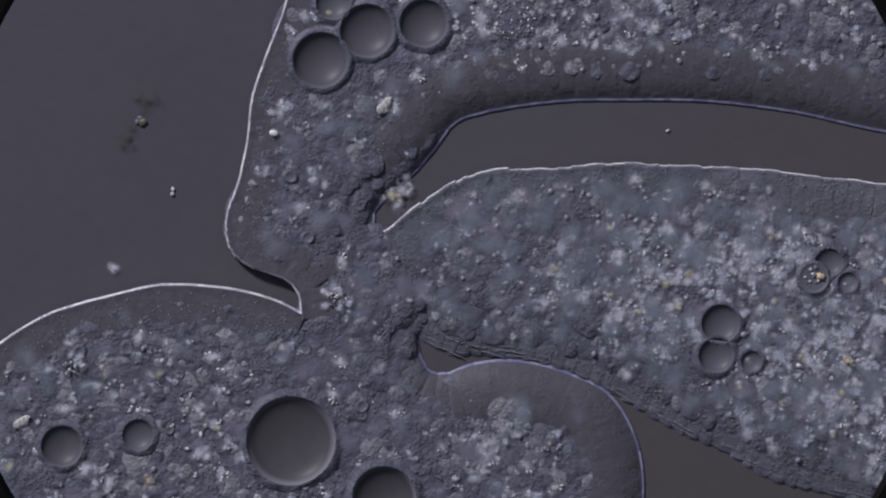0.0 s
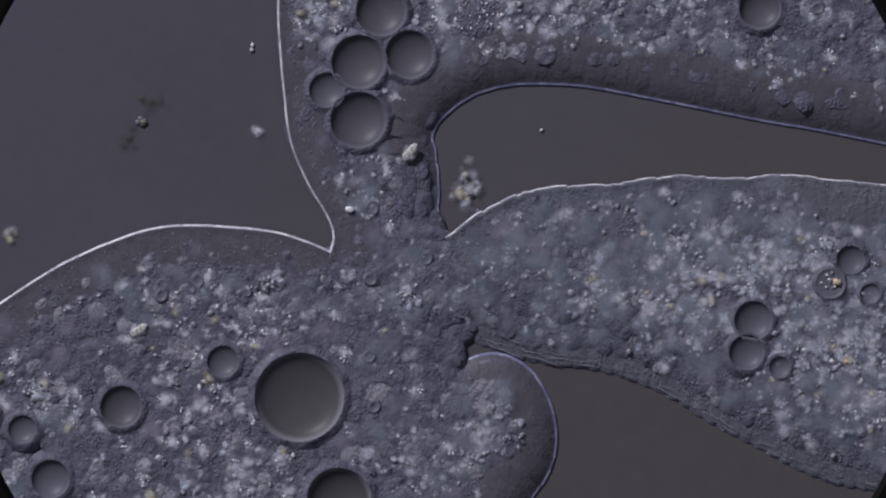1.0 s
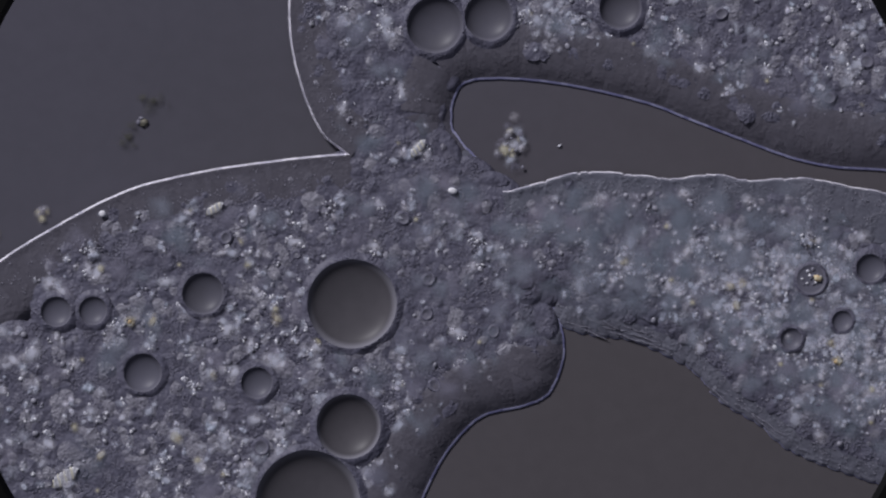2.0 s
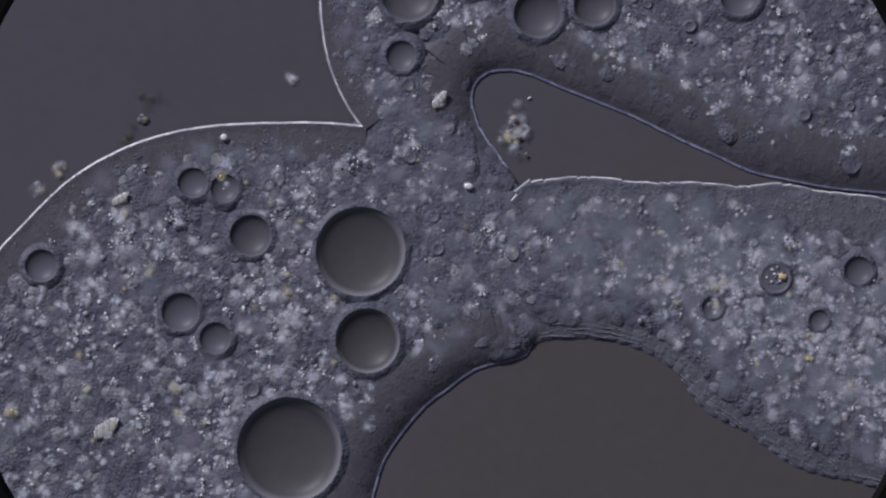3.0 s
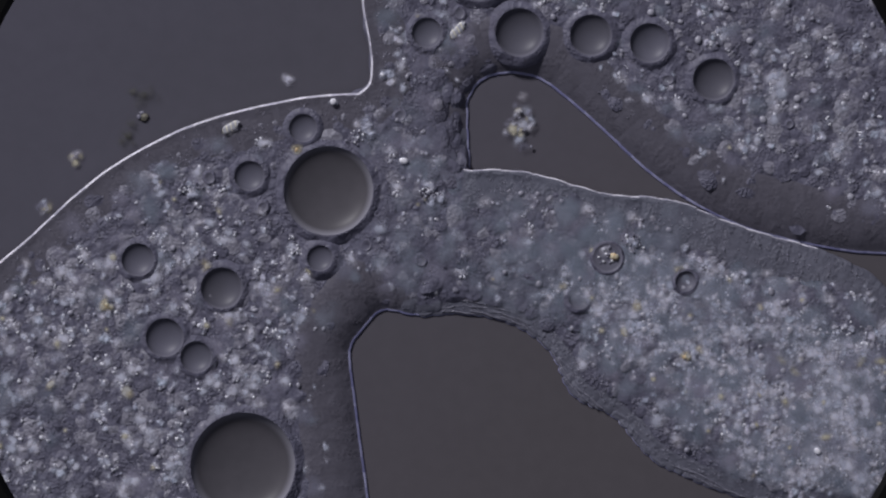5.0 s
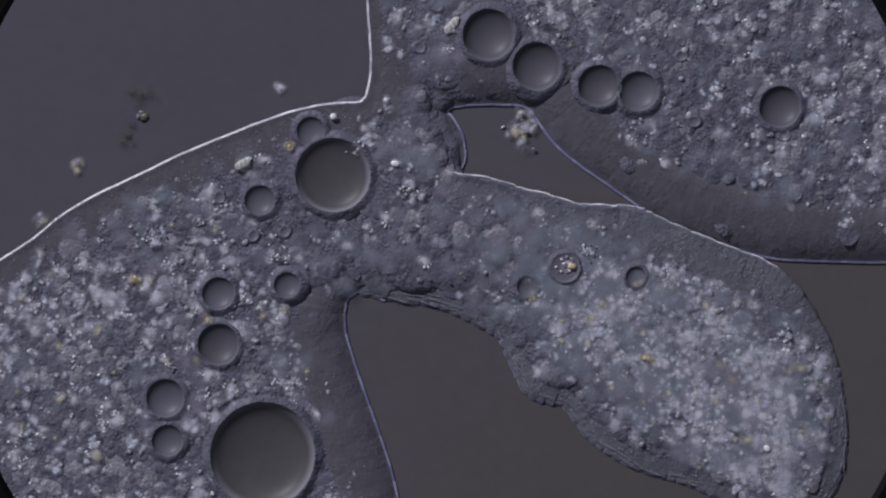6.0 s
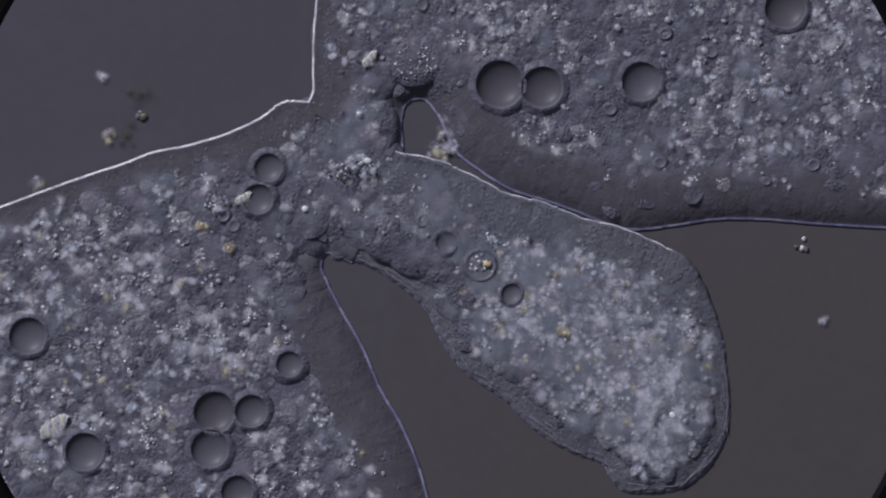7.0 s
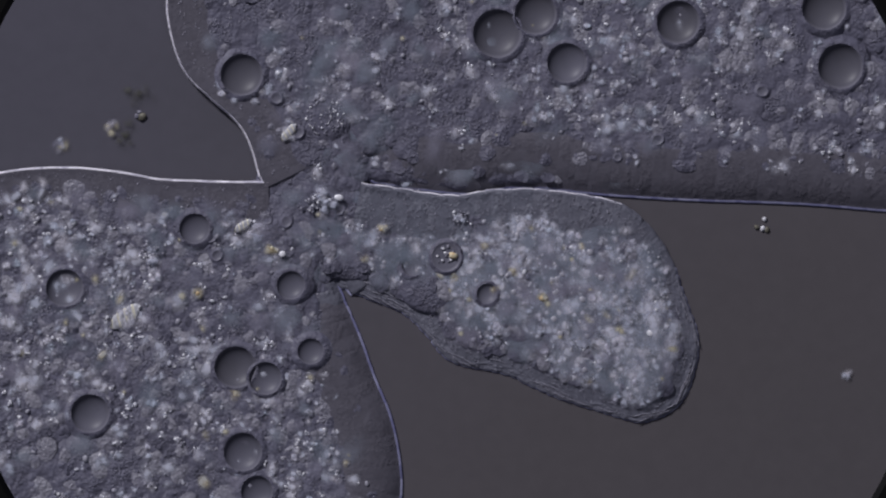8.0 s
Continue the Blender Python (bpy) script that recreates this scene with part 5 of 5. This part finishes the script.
inclusion("heap", "L", "rough pale clump", 24, "0:130,650 .5:320,535 1:480,500 1.5:560,430 2:590,365 3.3:640,270 4:650,240 5:640,240 6:640,260 7:610,300 8:560,360")
inclusion("heap", "L", "rough pale clump", 22, "0:-60,620 1:60,690 1.5:135,600 2:160,440 3.3:330,360 4:330,265 4.7:345,300 6:270,420 7:380,360 8:265,450")

# ---- debris in the water ----
DEBRIS = []


def clump(name, label, grains, spread, size, materials, rows, z, seed, soft=False):
    """A loose heap of small grains that drifts."""
    rng = random.Random(seed)
    bm = bmesh.new()
    for k in range(grains):
        x, y, r = rng.gauss(0, spread[0]), rng.gauss(0, spread[1]), rng.uniform(*size)
        if soft and materials[k % len(materials)] is not GREY:
            milk(bm, x, y, 0.002 * rng.random(), r * 1.7, k % len(materials), rng, 0.5)
        else:
            pebble(bm, x, y, 0.0, r * (0.35 if soft else 1), k % len(materials), rng, 0.5, 2, 0.2)
    ob = tagged(new(name, mesh_of(name, bm, materials)), label, "debris", "specks in the water", "stuff" if grains > 9 else "")
    DEBRIS.append((ob, np.array([[float(v) for v in p.replace(":", ",").split(",")] for p in rows.split()]), z))


clump("debris_clump", "pale yellowish clump of loose grains beside the cell edge", 34, (0.011, 0.019), (0.005, 0.010), [GLOW, AMBER_MIST, MIST, GLOW, GREY],
      "0:705,338 .5:770,352 1:825,335 1.5:862,290 2:905,258 2.2:915,250 3.3:910,232 4:915,225 4.7:918,222 5.8:925,222 6.5:890,250 7:785,262 7.5:745,255 8:720,300", 0.006, 1, True)
clump("debris_speck", "brown elongated debris speck out of focus", 8, (0.011, 0.004), (0.006, 0.011), [DARK_HAZE], "0:262,183 2:272,183 3.3:265,176 5.8:252,172 8:246,170", 0.002, 2, True)
clump("debris_speck", "small dark ring-like debris grain", 3, (0.003, 0.004), (0.003, 0.006), [GREY, DARK], "0:246,213 2:248,214 3.3:250,208 8:245,203", 0.002, 3)
clump("debris_speck", "faint soft grey debris smudge", 5, (0.010, 0.009), (0.008, 0.013), [DARK_HAZE], "0:226,246 3.3:228,242 8:222,240", 0.002, 4, True)
clump("debris_speck", "small pale speck adrift in the water", 2, (0.002, 0.003), (0.003, 0.005), [WHITE], "0:306,340 .5:430,220 1:447,84 1.5:470,-60 2.2:500,-200 8:500,-300", 0.002, 5)
clump("debris_speck", "small pale speck adrift in the water", 4, (0.004, 0.004), (0.006, 0.010), [MIST, GLOW], "0:200,470 .5:330,400 1:455,227 1.5:440,123 2:520,30 3.3:515,150 4:520,122 4.7:508,128 5.8:515,150 6.5:340,147 7:180,130 8:-80,90", 0.003, 6, True)
clump("debris_speck", "yellowish speck of debris drifting beside the cell", 7, (0.006, 0.006), (0.006, 0.010), [AMBER_MIST, GLOW, MIST], "0:-60,420 2:70,378 3.3:105,280 4:117,266 4.7:130,272 5.8:127,295 6.5:166,270 7:188,240 7.5:200,222 8:193,226", 0.003, 7, True)
clump("debris_speck", "pale speck of debris beside the cell", 6, (0.006, 0.006), (0.006, 0.010), [GLOW, MIST, AMBER_MIST], "0:-120,500 2:-20,420 3.3:70,332 4:72,350 4.7:75,362 5.8:65,395 6.5:70,378 7:60,330 7.5:85,290 8:102,262", 0.003, 8, True)
clump("debris_speck", "bright speck on the slide", 1, (0.001, 0.001), (0.0030, 0.0040), [WHITE], "0:1184,231 .5:1014,221 1:960,230 2:992,258 3.3:930,160 4:930,160 5.8:900,225 8:760,200", 0.002, 9)
clump("debris_speck", "small pale speck adrift in open water", 3, (0.003, 0.003), (0.005, 0.007), [GLOW], "0:1750,300 5.8:1650,420 6.5:1540,500 7:1458,568 7.5:1497,660 8:1500,664", 0.003, 10, True)
clump("debris_speck", "tiny dark debris grains beside the cell", 4, (0.008, 0.008), (0.003, 0.005), [DARK, WHITE], "0:1800,200 6.5:1560,420 7:1420,440 7.5:1265,395 8:1350,405", 0.002, 11)


def motions():
    """All that moves: edge pieces, vacuoles, cytoplasm and debris."""
    ticks = [0.25 * k for k in range(33)]
    lines = {(name, n): [line_at(name, t, n) for t in ticks] for name, _, n, _, _ in RIMS}
    for ob, name, i, n, lean in RIM_PIECES:
        rows = []
        for t, q in zip(ticks, lines[name, n]):
            side = 3 if name == "D" and i > 0.36 * n else 1
            a, b = q[max(i - side, 0)], q[min(i + side, n - 1)]
            x, y = P(*q[i])
            turn = math.degrees(math.atan2(-(b[1] - a[1]), b[0] - a[0]))
            if name in "DE":
                turn += 180
            low = 0.007 if name == "C" and i < 1 else 0.0
            rows.append((t, pose(x, y, -low + (i % 3) * 0.00004 + 0.000011 * "ABCDE".index(name), 0, 0, turn + lean * (3 if name == "D" else 1))))
        walk(ob, rows)
    for ob, arm, track, deep, rise, z in VACUOLE_PIECES:
        rows = [row for row in sunk_rows(track, arm, z) if arm != "l" or row[0] < rise]
        # the inner vacuole rises once the outer one has gone
        rows += [row for row in sunk_rows(track, arm, z + 0.0020) if arm == "l" and row[0] > rise]
        rows += [(t, pose(*P(x, y), 0.0045)) for t, x, y in deep]
        walk(ob, rows)
    for ob, k in CLEFT_FILL:
        rows = []
        for t in ticks:
            if k < 3:
                tip, turn, far = line_at("E", t, 60)[0], (-100, -55, -145)[k], (105, 135, 135 if t < 2.5 else 170)[k]
            elif k < 5:
                tip, turn, far = line_at("C", t, 90)[0], (150, 128)[k - 3], (78, 95)[k - 3]
            elif k == 6:
                tip, turn, far = line_at("E", t, 60)[0], -125, 66 + 70 * min(1, max(0, (t - 1.2) / 0.8))
            else:
                tip, turn, far = line_at("A", t, 40)[-1], 72, 74
            x, y = P(tip[0] + far * math.cos(radians(turn)), tip[1] + far * math.sin(radians(turn)))
            high = TOP - (0.0100 if k == 1 else 0.0060 if k < 3 else 0.0050 if k < 5 else 0.0080 if k == 6 else 0.0010)
            if k == 2:
                # first beside the lobe, later above the arch
                f = min(1, max(0, (t - 2.0) / 1.0))
                u, v = P(tip[0] - 74, tip[1] + 36)
                x, y = f * x + (1 - f) * u, f * y + (1 - f) * v
            rows.append((t, pose(x, y, high - 0.00021 * k, 0, 0, 70 * k)))
        walk(ob, rows)
    heights = [q[1] for q in SOFT[1:-1]]
    for ob, i, inward, lean in FOLDS:
        rows = []
        for t, q in zip(ticks, lines["D", 130]):
            a, b = q[max(i - 4, 0)], q[min(i + 4, 129)]
            turn = math.atan2(-(b[1] - a[1]), b[0] - a[0]) + math.pi
            x, y = P(q[i, 0] - inward * math.sin(turn), q[i, 1] - inward * math.cos(turn))
            rows.append((t, pose(x, y, np.interp(inward, [p[0] for p in SOFT[1:-1]], heights) + 0.0006, 0, 0, math.degrees(turn) + lean)))
        walk(ob, rows)
    for ob, k, name, n, i in EDGE_FILL:
        rows = []
        for t in ticks:
            q = line_at(name, t, n)
            a, b = q[max(i - 3, 0)], q[i + 3]
            turn = math.atan2(-(b[1] - a[1]), b[0] - a[0]) + (math.pi if name == "E" else 0)
            x, y = P(q[i, 0] - 86 * math.sin(turn), q[i, 1] - 86 * math.cos(turn))
            rows.append((t, pose(x, y, TOP - 0.0060 - 0.00017 * k, 0, 0, 40 * k)))
        walk(ob, rows)
    for ob, k, (a, c, e) in NECK_FILL:
        rows = []
        for t in ticks:
            mid = a * line_at("A", t, 40)[-1] + c * line_at("C", t, 90)[0] + e * line_at("E", t, 60)[0]
            rows.append((t, pose(*P(*mid), TOP - 0.0030 - 0.0002 * k, 0, 0, 50 * k)))
        walk(ob, rows)
    for ob, k, track in LOBE_PATCHES:
        walk(ob, [(t, pose(*P(x, y), TOP + (0.0017 if t < 1.8 else -0.019), 0, 0, 80 * k)) for t, x, y in track])
    rooms = [edge_room(t, PATCH_PATH[k]) for k, t in enumerate(PATCH_TIMES)]
    for ob, i, z, turn in PATCHES:
        rows = []
        finger = PATCH_REGION[i] == "M"
        for k, t in enumerate(PATCH_TIMES):
            _, steep, lip, sloping, way = (v[i] for v in rooms[k])
            drop, tilt = 0.0, Matrix()
            if finger:
                # the finger thins out towards its free edge
                d = min(sloping, 130)
                drop, slope = thinning(d), 0.26 * (1 - d / 130)
                tilt = Matrix.Rotation(math.atan(slope), 4, Vector((-way[1], -way[0], 0)))
                drop = max(drop, min(0.010, 0.0003 * (90 - steep)), min(0.018, 0.0005 * (62 - lip)))
            elif steep < 116:
                drop = min(0.013, (116 - steep) * 0.0004)
            x, y = P(*PATCH_PATH[k, i])
            rows.append((t, Matrix.Translation((x, y, z - drop)) @ tilt @ Matrix.Rotation(radians(turn), 4, "Z")))
        walk(ob, rows)
    for ob, arm, track, z in INCLUSIONS:
        walk(ob, sunk_rows(track, arm, z))
    for ob, track, z in DEBRIS:
        walk(ob, [(t, pose(*P(x, y), z)) for t, x, y in track])


motions()
